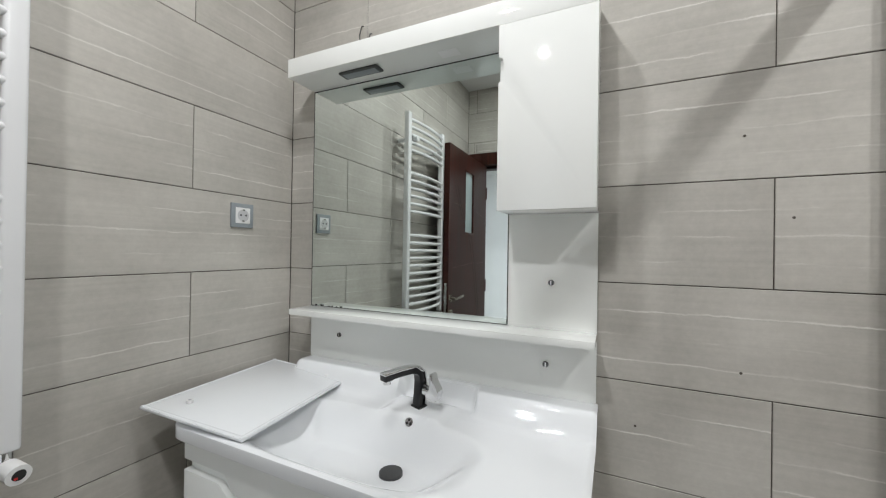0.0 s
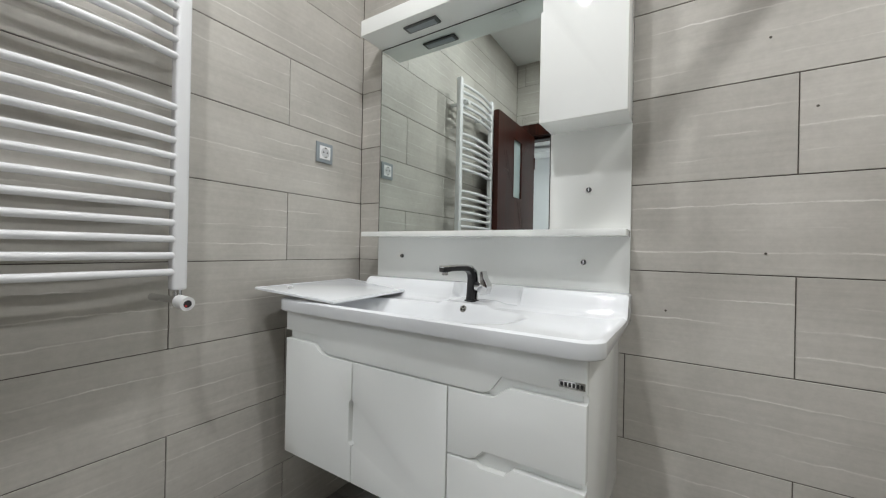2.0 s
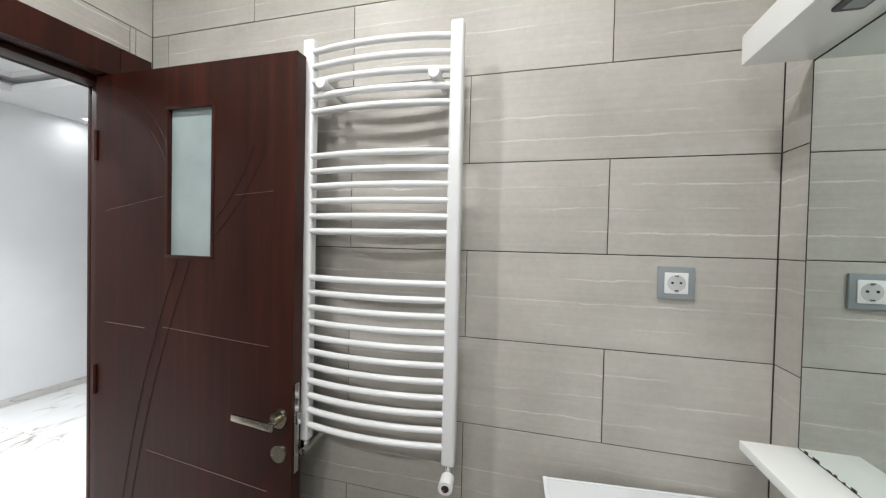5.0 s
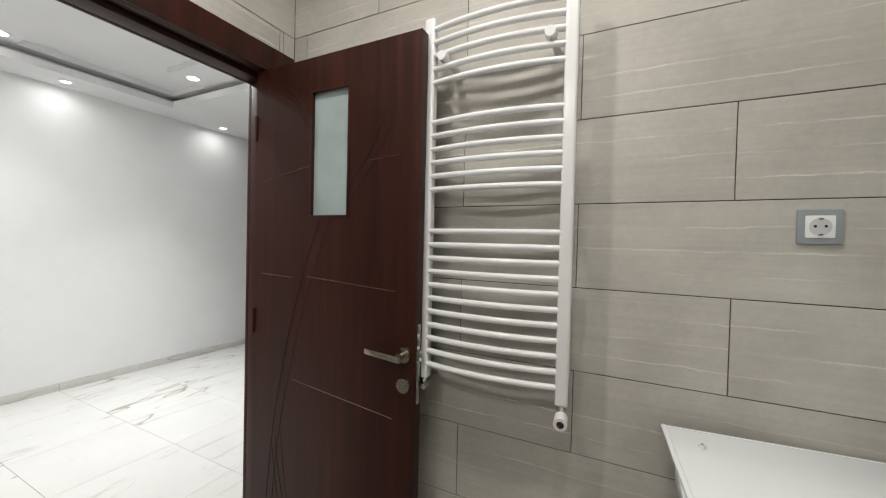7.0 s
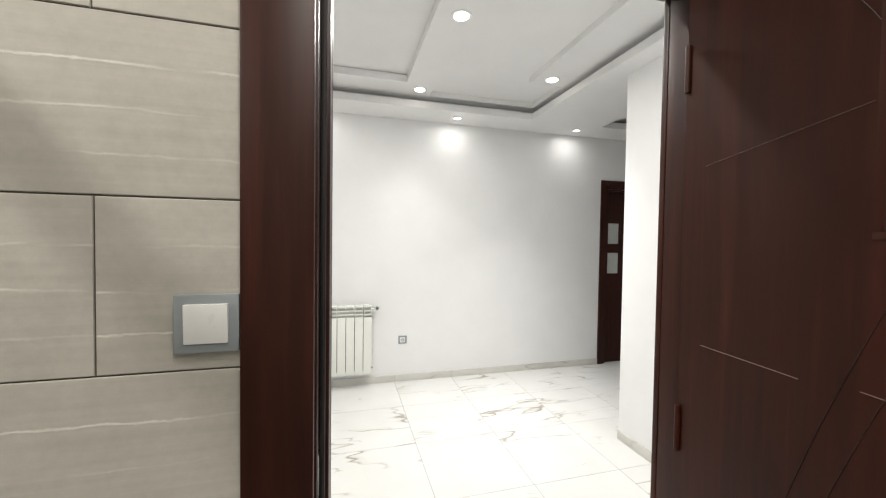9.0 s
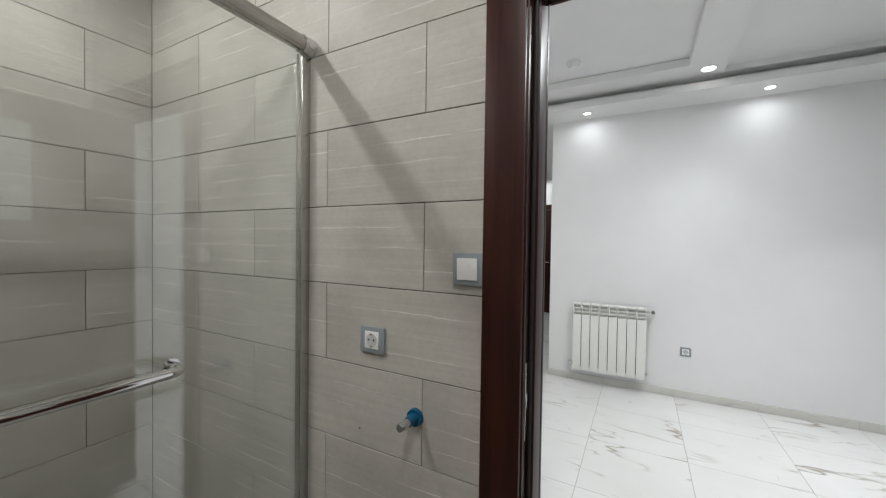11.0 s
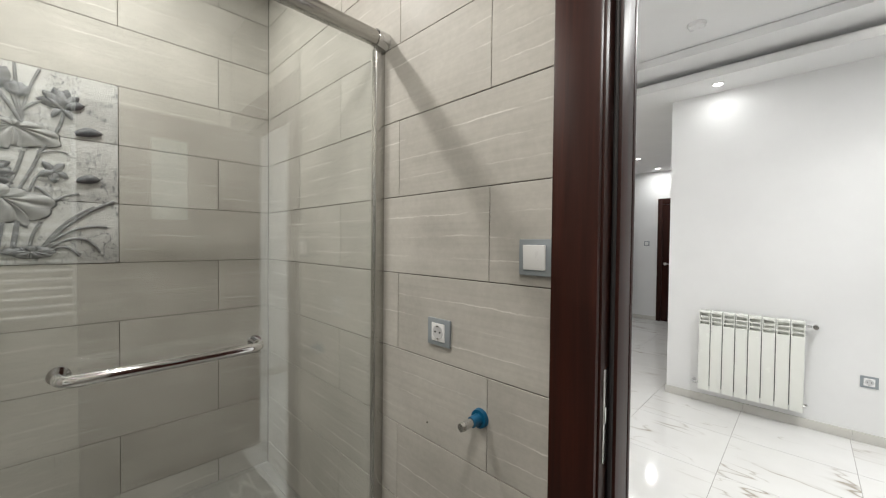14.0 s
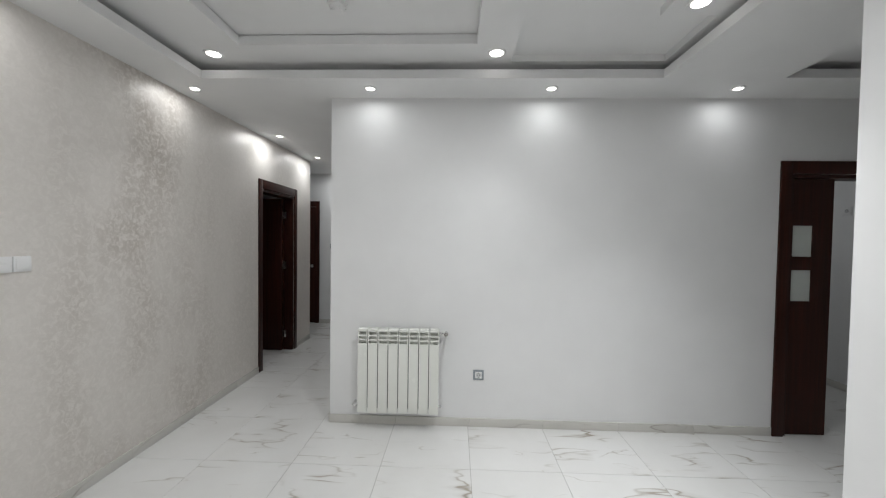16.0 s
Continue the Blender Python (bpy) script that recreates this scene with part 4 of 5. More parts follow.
part("edge_seal", box(B(), GX + 0.024, 1.366, GZ0 + 0.012, GX + 0.036, 1.381, GZ1, 0.002), SEAL_CLEAR, slider, "translucent edge seal")


def rounded_loop(p, q, out, r=0.03, n=6):
    """A bar from p to q that stands off by the vector out, with rounded bends."""
    p, q, out = Vector(p), Vector(q), Vector(out)
    d = (q - p).normalized()
    o = out.normalized()
    pts = [p]
    for c, s, e in ((p + out, -o, d), (q + out, -d, -o)):
        a, b = c + s * r, c + e * r
        pts += [a.lerp(c, i / n).lerp(c.lerp(b, i / n), i / n) for i in range(n + 1)]
    return pts + [q]


part("towel_bar", sweep(B(), rounded_loop((GX + 0.011, 0.423, 1.092), (GX + 0.011, 0.785, 1.092), (-0.062, 0, 0)), 0.0115, 18), CHROME, fixed, "polished chrome towel bar")
for y in (0.423, 0.785):
    part("bar_flange", tube(B(), (GX + 0.003, y, 1.092), (GX + 0.011, y, 1.092), 0.018, sides=24), CHROME, fixed)
for s in (-1, 1):
    part("grip", sweep(B(), rounded_loop((GX + 0.030 + s * 0.003, 1.331, 1.107), (GX + 0.030 + s * 0.003, 1.331, 1.298), (s * 0.052, 0, 0), 0.030), 0.0142, 18), CHROME, slider, "polished chrome loop handle")
# ---- hall things ----
CREAM = plain("cream_radiator_enamel", (0.80, 0.81, 0.765), 0.26, vary=0.015, scale=6, relief=0.02)
hr = empty("hall_radiator", pose(0.932, HALL_S, 0.137), "cream-white aluminium sectional radiator on the hall wall", "radiator")
SW_ = 0.0812
for k in range(8):
    x0 = 0.606 + k * SW_
    bm = B()
    box(bm, x0 + 0.0026, HALL_S + 0.105, 0.139, x0 + SW_ - 0.0026, HALL_S + 0.117, 0.696, 0.004)
    box(bm, x0 + 0.012, HALL_S + 0.035, 0.157, x0 + SW_ - 0.012, HALL_S + 0.106, 0.69, 0.003)
    box(bm, x0 + 0.0026, HALL_S + 0.03, 0.788, x0 + SW_ - 0.0026, HALL_S + 0.117, 0.808, 0.007)
    # open louvre: side cheeks, a middle web and two thin cross bars
    for a in (0.0026, SW_ - 0.0100):
        box(bm, x0 + a, HALL_S + 0.045, 0.690, x0 + a + 0.0074, HALL_S + 0.114, 0.792, 0.002)
    for z in (0.722, 0.757):
        box(bm, x0 + 0.006, HALL_S + 0.098, z - 0.006, x0 + SW_ - 0.006, HALL_S + 0.110, z + 0.006, 0.002)
    box(bm, x0 + 0.010, HALL_S + 0.050, 0.690, x0 + SW_ - 0.010, HALL_S + 0.062, 0.790)
    part("section", bm, CREAM, hr)
    # dark box fills the gap, its colour stands in for the shade there
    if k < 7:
        part("joint", box(B(), x0 + SW_ - 0.006, HALL_S + 0.03, 0.17, x0 + SW_ + 0.006, HALL_S + 0.09, 0.69), GUNMETAL, hr, "dark filler standing in for the shade between sections")
part("valve", tube(B(), (0.608, HALL_S + 0.06, 0.772), (0.575, HALL_S + 0.06, 0.772), 0.011, sides=16), CHROME, hr, "chrome radiator valve")
part("valve_knob", tube(B(), (0.555, HALL_S + 0.045, 0.775), (0.555, HALL_S + 0.10, 0.775), 0.014, 0.016, 18), STEEL, hr, "grey valve knob")
part("tail_pipe", tube(B(), (1.254, HALL_S + 0.06, 0.182), (1.300, HALL_S + 0.06, 0.182), 0.012, sides=16), CHROME, hr)
part("tail_pipe", tube(B(), (1.297, HALL_S, 0.182), (1.297, HALL_S + 0.07, 0.182), 0.012, sides=16), CHROME, hr)
part("drain_plug", tube(B(), (0.608, HALL_S + 0.06, 0.182), (0.59, HALL_S + 0.06, 0.182), 0.012, sides=16), CHROME, hr)

# double switch on the wallpaper, smoke detector
dsw = empty("double_switch", pose(HALL_E, -1.855, 1.374), "double white light switch on the wallpapered wall", "switch", "light switches")
for y in (-1.815, -1.898):
    fr = part("frame", box(B(), HALL_E - 0.015, y - 0.039, 1.335, HALL_E - 0.0003, y + 0.039, 1.413, 0.003), WHITE_PLASTIC, dsw)
    part("rocker", box(B(), HALL_E - 0.0185, y - 0.030, 1.345, HALL_E - 0.014, y + 0.030, 1.403, 0.002), WHITE_PLASTIC, fr)
det = empty("smoke_detector", pose(1.17, -2.19, HIGH + 0.065), "round white smoke detector on the tray ceiling", "smoke detector")
part("base", tube(B(), (1.17, -2.19, HIGH + 0.065), (1.17, -2.19, HIGH + 0.043), 0.055, 0.053, 32), WHITE_PLASTIC, det)
part("dome", tube(B(), (1.17, -2.19, HIGH + 0.043), (1.17, -2.19, HIGH + 0.02), 0.046, 0.034, 32), WHITE_PLASTIC, det)


def downlight(x, y, z, watts, colour, spread, label, group, lens, r=0.042, size=0.06):
    ob = empty("downlight", pose(x, y, z), label, "lamp", group)
    bm = B()
    tube(bm, (x, y, z - 0.006), (x, y, z + 0.001), r, r + 0.004, 28)
    part("rim", bm, WHITE_PLASTIC, ob)
    part("lens", tube(B(), (x, y, z - 0.0075), (x, y, z - 0.004), r * 0.74, r * 0.74, 28), lens, ob, "lit lens")
    disc_lamp("downlight_lamp", x, y, z - 0.012, watts, colour, size, spread)
    return ob


for x, y, w in BATH_SPOTS:
    downlight(x, y, BCEIL, w, BATH_WHITE, 178, "round white recessed bathroom downlight, lit", "bathroom downlights", LED_SOFT, 0.034, 0.085)
# x < -2 picks the added, unseen lamp of the room beyond
for x, y in HALL_SPOTS:
    downlight(x, y, LOW, 5.0 if x < -2 else 4.2 if y < -4 else 1.8 if x > 2.3 else 1.05, HALL_WHITE, 176, "small round recessed downlight in the ceiling border, lit", "border downlights", LED_SOFT)
# includes the added, unseen tray lamp near the bathroom doorway
for x, y, w in TRAY_SPOTS:
    downlight(x, y, HIGH, w, HALL_WHITE, 172 if w > 10 else 78, "larger round downlight in the raised ceiling tray, lit", "tray downlights", LED_SOFT, 0.06, 0.10)


# ---- hall doors ----
hd = empty("door_2", pose(-2.6, HALL_S - 0.05, 0), "dark mahogany double doorway with its narrow glazed leaf shut", "door", kind="structure")
for n_, d in (("casing", (HD0, 0, HD0 + 0.085, HDT + 0.10)), ("casing", (HD1 - 0.085, 0, HD1, HDT + 0.10)), ("casing_head", (HD1, HDT, HD0, HDT + 0.10))):
    part(n_, box(B(), d[0], HALL_S + 0.0005, d[1], d[2], HALL_S + 0.018, d[3], 0.003), WOOD, hd)
for n_, d in (("jamb", (HD0 - 0.03, 0, HD0 - 0.0005, HDT)), ("jamb", (HD1 + 0.0005, 0, HD1 + 0.03, HDT)), ("head_jamb", (HD1 + 0.03, HDT - 0.03, HD0 - 0.03, HDT - 0.0005))):
    part(n_, box(B(), d[0], HALL_S - 0.138, d[1], d[2], HALL_S - 0.002, d[3], 0.002), WOOD, hd)
X0, X1 = -2.475, -2.157
bm = B()
px0, px1 = -2.327, -2.172
for d in ((X0, 0.006, px0, 2.04), (px1, 0.006, X1, 2.04), (px0, 0.006, px1, 1.075), (px0, 1.322, px1, 1.43), (px0, 1.675, px1, 2.04)):
    box(bm, d[0], HALL_S - 0.06, d[1], d[2], HALL_S - 0.02, d[3])
leaf2 = part("narrow_leaf", bm, WOOD, hd, smooth=0)
for z0, z1 in ((1.075, 1.322), (1.43, 1.675)):
    part("pane", box(B(), px0, HALL_S - 0.048, z0, px1, HALL_S - 0.030, z1), FROST_PALE, leaf2, "frosted glass pane")

ld = empty("door_3", pose(HALL_E, -4.63, 0), "dark mahogany door standing open in the wallpapered wall", "door", kind="structure")
for n_, d in (("casing", (LD0, 0, LD0 + 0.075, LDT + 0.105)), ("casing", (LD1 - 0.075, 0, LD1, LDT + 0.105)), ("casing_head", (LD1, LDT, LD0, LDT + 0.105))):
    part(n_, box(B(), HALL_E - 0.016, d[0], d[1], HALL_E - 0.0005, d[2], d[3], 0.003), WOOD, ld)
for n_, d in (("jamb", (LD0 - 0.03, 0, LD0 - 0.0005, LDT)), ("jamb", (LD1 + 0.0005, 0, LD1 + 0.03, LDT)), ("head_jamb", (LD1 + 0.03, LDT - 0.03, LD0 - 0.03, LDT - 0.0005))):
    part(n_, box(B(), HALL_E + 0.0005, d[0], d[1], HALL_E + 0.13, d[2], d[3], 0.002), WOOD, ld)
part("leaf", box(B(), HALL_E + 0.13, LD1 + 0.035, 0.006, HALL_E + 0.93, LD1 + 0.075, 2.035, 0.003), WOOD, ld)
for hz in (0.22, 1.15, 1.82):
    part("hinge", box(B(), HALL_E + 0.085, LD1 + 0.0302, hz - 0.05, HALL_E + 0.129, LD1 + 0.036, hz + 0.05, 0.001), CHROME, ld, "chrome door hinge")



def shut_door(name, x0, x1, label, side):
    """A closed door with its casing in the end wall of the corridor."""
    ob = empty(name, pose((x0 + x1) / 2, END_Y, 0), label, "door", kind="structure")
    for n_, d in (("casing", (x0, 0, x0 + 0.075, LDT + 0.10)), ("casing", (x1 - 0.075, 0, x1, LDT + 0.10)), ("casing_head", (x0 + 0.075, LDT, x1 - 0.075, LDT + 0.10))):
        part(n_, box(B(), d[0], END_Y + 0.0005, d[1], d[2], END_Y + 0.020, d[3], 0.003), WOOD, ob)
    part("leaf", box(B(), x0 + 0.076, END_Y + 0.0005, 0.006, x1 - 0.076, END_Y + 0.010, LDT - 0.002, 0.002), WOOD, ob)
    hx = x0 + 0.13 if side < 0 else x1 - 0.13
    part("rosette", tube(B(), (hx, END_Y + 0.010, 1.02), (hx, END_Y + 0.019, 1.02), 0.025, sides=20), CHROME, ob)
    part("handle", sweep(B(), [(hx, END_Y + 0.015, 1.02), (hx, END_Y + 0.055, 1.02), (hx - side * 0.03, END_Y + 0.06, 1.02), (hx - side * 0.12, END_Y + 0.058, 1.02)], 0.009, 10), CHROME, ob, "chrome lever handle")


shut_door("door_4", 2.911, 3.80, "dark mahogany door at the corridor end, closed", -1)
shut_door("door_5", 1.56, 2.508, "dark mahogany door in the corridor end wall, closed", 1)
switch(pose(2.68, END_Y, 1.375, 0, 0, 90), "small white switch on the corridor end wall", frame_mat=FRAME_GREY)
socket(pose(WEST_X, -4.12, 1.88, 0, 0, 0), "small white thermostat box on the far room wall", 0.045, 0.045, True)

# skirting
def skirt(name, p, q, n, label="grey veined marble skirting along the hall wall"):
    """Skirting pieces between two floor points, on the side n."""
    p, q, n = Vector((*p, 0)), Vector((*q, 0)), Vector((*n, 0))
    run, d = (q - p).length, (q - p).normalized()
    ob = empty(name, Matrix.Translation(p), label, "skirting", kind="structure")
    k = 0.0
    while k < run - 0.01:
        e = min(k + 0.6, run)
        a, b = p + d * (k + 0.0008), p + d * (e - 0.0008) + n * 0.011
        part("skirting_piece", box(B(), a.x, a.y, 0.0, b.x, b.y, 0.068, 0.0012), SKIRT, ob, at=None)
        k = e
    return ob


skirt("baseboard", (HD0 + 0.085, HALL_S), (COR_X, HALL_S), (0, 1))
skirt("baseboard_corridor", (COR_X, HALL_S), (COR_X, END_Y), (1, 0))
skirt("baseboard_east", (HALL_E, HALL_N - 0.01), (HALL_E, LD0 + 0.075), (-1, 0))
skirt("baseboard_step", (HALL_E, LD1 - 0.075), (HALL_E, STEP_Y), (-1, 0))
skirt("baseboard_end", (2.508, END_Y), (2.911, END_Y), (0, 1))
skirt("baseboard_pillar", (PIL_X, HALL_N - 0.01), (PIL_X, PIL_Y), (1, 0))
skirt("baseboard_room", (WEST_X, -5.5), (-1.2, -5.5), (0, 1))
skirt("baseboard_west", (WEST_X, HALL_S - 0.14), (WEST_X, -5.49), (1, 0))

# ---- lotus relief on the shower wall ----
LOT_Y0, LOT_Y1, LOT_Z0 = 0.618, 1.371, 1.26


def lot(u, v, d=0.0):
    """A place on the relief: u to the viewer's right, v up, both 0 to 1; d stands out from the wall."""
    return (EX - 0.001 - d, LOT_Y1 - u * (LOT_Y1 - LOT_Y0), LOT_Z0 + v * 0.756)


def relief_tile(name, base, spots):
    """Pale ground with pressed squiggles and dark broken marks."""
    m, t, b = material(name)
    v = coords(t, (1, 1, 1), 0)
    n = noise_tex(t, coords(t, (1, 55, 30), 0), 1.6, 6, 0.72, 1.2)
    where = ramp(t, noise_tex(t, v, 9, 3), [(0.42, grey(0)), (0.54, grey(1))])
    c = noise_tex(t, v, 7, 4)
    marks = mix(t, 1.0, ramp(t, n, [(0.53, grey(0)), (0.59, grey(0.9))]), where, "MULTIPLY")
    t.links.new(mix(t, marks, ramp(t, c, [(0.3, tuple(k * 0.86 for k in base)), (0.7, base)]), spots), b.inputs["Base Color"])
    b.inputs["Roughness"].default_value = 0.34
    bump(t, b, n, 1.0, 0.007)
    return m


R_BACK = relief_tile("relief_ground", (0.66, 0.66, 0.645), (0.15, 0.155, 0.17))
R_PALE = plain("relief_pale_leaf", (0.33, 0.332, 0.33), 0.42, vary=0.22, scale=22, relief=0.1)
R_MID = plain("relief_grey_petal", (0.185, 0.192, 0.205), 0.42, vary=0.3, scale=30, relief=0.1)
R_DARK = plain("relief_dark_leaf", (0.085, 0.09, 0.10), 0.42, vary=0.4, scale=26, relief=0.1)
R_STEM = plain("relief_stem", (0.21, 0.215, 0.22), 0.42, vary=0.35, scale=30, relief=0.1)
relief = empty("lotus_relief", pose(EX, 0.995, LOT_Z0), "grey lotus flower relief pressed into three decor tiles", "decor tiles")
for r in range(3):
    z0 = LOT_Z0 + r * ROW
    part("decor_tile", box(B(), EX - 0.002, LOT_Y0 + 0.0014, z0 + 0.0014, EX + 0.004, LOT_Y1 - 0.0014, z0 + ROW - 0.0014, 0.0008), R_BACK, relief, "mottled pale grey decor tile")


def lily_pad(u, v, w, h, mat, waves=9, tilt=0.0, eye=(0.0, 0.15), seed=1):
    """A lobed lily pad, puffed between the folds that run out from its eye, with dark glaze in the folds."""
    rnd = random.Random(seed)
    bm, veins, count = B(), B(), 72
    lobes = sorted(2 * math.pi * (k + rnd.uniform(-0.42, 0.42)) / waves for k in range(waves))
    reach = [rnd.uniform(0.78, 1.12) for _ in lobes]

    def place(a, f):
        """The turn between two folds runs from 0 to 1; lobes swell in the middle."""
        k = max([i for i in range(waves) if lobes[i] <= a], default=waves - 1)
        start, end = lobes[k], lobes[(k + 1) % waves]
        span = (end - start) % (2 * math.pi) or 2 * math.pi
        swell = max(0.0, math.sin(math.pi * min(1.0, ((a - start) % (2 * math.pi)) / span)))
        rr = f * (reach[k] * (0.90 + 0.14 * swell ** 0.6))
        bent = a + 0.35 * math.sin(2 * a) * f * f
        uu = w * (rr * math.cos(bent) + eye[0] * (1 - f))
        vv = h * (rr * math.sin(bent) + eye[1] * (1 - f))
        uu, vv = uu * math.cos(tilt) - vv * math.sin(tilt), uu * math.sin(tilt) + vv * math.cos(tilt)
        return u + uu, v + vv, 0.004 + 0.013 * swell ** 0.55 * math.sin(math.pi * min(1.0, 0.12 + f * 0.76))

    eye_at = place(0.01, 0.0)
    c = bm.verts.new(lot(eye_at[0], eye_at[1], 0.005))
    rings = [[bm.verts.new(lot(*place((2 * math.pi * k / count) % (2 * math.pi), f))) for k in range(count)] for f in (0.15, 0.35, 0.6, 0.82, 0.95, 1.0)]
    for k in range(count):
        j = (k + 1) % count
        bm.faces.new((c, rings[0][k], rings[0][j]))
        for p, q in zip(rings, rings[1:]):
            bm.faces.new((p[k], q[k], q[j], p[j]))
    edge = [bm.verts.new((EX, vv.co.y, vv.co.z)) for vv in rings[-1]]
    for k in range(count):
        bm.faces.new((rings[-1][k], edge[k], edge[(k + 1) % count], rings[-1][(k + 1) % count]))
    pad = part("lily_pad", bm, mat, relief, smooth=70)
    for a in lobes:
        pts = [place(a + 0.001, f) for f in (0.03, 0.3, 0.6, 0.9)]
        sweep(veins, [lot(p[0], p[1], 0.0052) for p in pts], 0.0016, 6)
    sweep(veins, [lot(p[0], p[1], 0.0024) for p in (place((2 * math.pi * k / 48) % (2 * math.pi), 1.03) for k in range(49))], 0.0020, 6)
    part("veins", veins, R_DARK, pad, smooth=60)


def petal(bm, u, v, ang, length, width, lift, curl=0.0):
    pts = []
    for f, w in ((0, 0.35), (0.2, 0.75), (0.45, 1.0), (0.7, 0.88), (0.88, 0.5), (1.0, 0.04)):
        for s in (-1, -0.5, 0, 0.5, 1):
            a, turn = f * length, ang + curl * f
            uu, vv = math.sin(turn) * a + math.cos(turn) * s * w * width, math.cos(turn) * a - math.sin(turn) * s * w * width
            pts.append(bm.verts.new(lot(u + uu, v + vv, lift + 0.009 * (1 - s * s) * math.sin(math.pi * (0.15 + 0.75 * f)))))
    for i in range(5):
        for s in range(4):
            a = i * 5 + s
            bm.faces.new((pts[a], pts[a + 1], pts[a + 6], pts[a + 5]))


def lotus(u, v, size, mat, spreadang=1.15, n=7, wide=0.22, lift=0.004, name="lotus_flower"):
    bm = B()
    for k in range(n):
        a = -spreadang + 2 * spreadang * k / max(1, n - 1)
        near = 1 - abs(a) / (spreadang + 0.01)
        petal(bm, u, v, a, size * (1.0 - 0.10 * abs(a)), size * wide, lift + 0.004 * (k % 2) + 0.003 * near, 0.25 * a)
    part(name, bm, mat, relief, smooth=70)


def stem(pts, r, mat=None):
    fine = []
    p = [Vector(q) for q in pts]
    for i in range(15):
        f = i / 14
        fine.append(lot(*(p[0] * (1 - f) ** 2 + p[1] * 2 * f * (1 - f) + p[2] * f * f), 0.003))
    part("stem", sweep(B(), fine, r, 8), mat or R_STEM, relief)


# long stems, upper and middle
for pts, r in (([(0.40, 0.83), (0.44, 0.77), (0.48, 0.69)], 0.008), ([(0.53, 0.88), (0.59, 0.82), (0.635, 0.71)], 0.007), ([(0.62, 0.84), (0.63, 0.78), (0.64, 0.70)], 0.006),
               ([(0.635, 0.73), (0.60, 0.88), (0.555, 0.99)], 0.005), ([(0.62, 0.90), (0.615, 0.95), (0.615, 0.995)], 0.005), ([(0.635, 0.74), (0.66, 0.90), (0.70, 0.99)], 0.005),
               ([(0.64, 0.77), (0.68, 0.84), (0.78, 0.86)], 0.006), ([(0.785, 0.80), (0.77, 0.68), (0.70, 0.58)], 0.006), ([(0.36, 0.90), (0.27, 0.97), (0.16, 0.975)], 0.006),
               ([(0.42, 0.93), (0.42, 0.97), (0.39, 0.99)], 0.005), ([(0.42, 0.93), (0.45, 0.97), (0.47, 0.995)], 0.005), ([(0.26, 0.56), (0.28, 0.46), (0.37, 0.37)], 0.008),
               ([(0.32, 0.645), (0.38, 0.70), (0.45, 0.645)], 0.004), ([(0.15, 0.62), (0.22, 0.62), (0.25, 0.54)], 0.005), ([(0.15, 0.55), (0.20, 0.57), (0.24, 0.52)], 0.005),
               ([(0.44, 0.40), (0.43, 0.36), (0.42, 0.34)], 0.006), ([(0.62, 0.37), (0.68, 0.50), (0.70, 0.58)], 0.006), ([(0.58, 0.37), (0.62, 0.46), (0.64, 0.57)], 0.006),
               ([(0.66, 0.37), (0.68, 0.47), (0.74, 0.50)], 0.005), ([(0.70, 0.57), (0.76, 0.60), (0.80, 0.58)], 0.004), ([(0.53, 0.37), (0.55, 0.44), (0.60, 0.48)], 0.005),
               ([(0.68, 0.40), (0.73, 0.36), (0.75, 0.31)], 0.006), ([(0.74, 0.32), (0.79, 0.37), (0.84, 0.375)], 0.005)):
    stem(pts, r)
# lower stems and blades
for pts, r in (([(0.47, 0.0), (0.46, 0.12), (0.45, 0.24)], 0.009), ([(0.55, 0.0), (0.55, 0.10), (0.57, 0.21)], 0.008), ([(0.60, 0.06), (0.61, 0.14), (0.62, 0.22)], 0.008),
               ([(0.40, 0.0), (0.35, 0.16), (0.27, 0.32)], 0.009), ([(0.36, 0.0), (0.30, 0.16), (0.25, 0.32)], 0.007), ([(0.43, 0.02), (0.40, 0.16), (0.34, 0.26)], 0.008),
               ([(0.72, 0.10), (0.80, 0.25), (0.98, 0.345)], 0.006), ([(0.70, 0.08), (0.76, 0.22), (0.90, 0.31)], 0.005), ([(0.72, 0.10), (0.82, 0.22), (0.95, 0.20)], 0.005),
               ([(0.72, 0.08), (0.86, 0.20), (0.92, 0.06)], 0.005), ([(0.70, 0.04), (0.78, 0.14), (0.84, 0.04)], 0.005), ([(0.68, 0.02), (0.72, 0.12), (0.78, 0.20)], 0.005),
               ([(0.15, 0.24), (0.25, 0.25), (0.33, 0.13)], 0.005), ([(0.14, 0.17), (0.22, 0.18), (0.28, 0.15)], 0.005), ([(0.17, 0.03), (0.28, 0.09), (0.36, 0.01)], 0.006),
               ([(0.48, 0.02), (0.44, 0.10), (0.40, 0.06)], 0.005), ([(0.52, 0.01), (0.50, 0.07), (0.46, 0.10)], 0.005), ([(0.66, 0.10), (0.67, 0.17), (0.70, 0.22)], 0.006)):
    stem(pts, r, R_MID if r > 0.0065 else R_STEM)
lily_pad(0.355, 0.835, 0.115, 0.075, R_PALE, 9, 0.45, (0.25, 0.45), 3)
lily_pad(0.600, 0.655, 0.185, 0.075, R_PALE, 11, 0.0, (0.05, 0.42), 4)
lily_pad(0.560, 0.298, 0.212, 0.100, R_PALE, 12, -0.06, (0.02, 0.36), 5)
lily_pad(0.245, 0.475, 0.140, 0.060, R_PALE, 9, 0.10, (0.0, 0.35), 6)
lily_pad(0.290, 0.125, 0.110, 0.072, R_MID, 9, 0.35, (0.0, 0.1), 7)
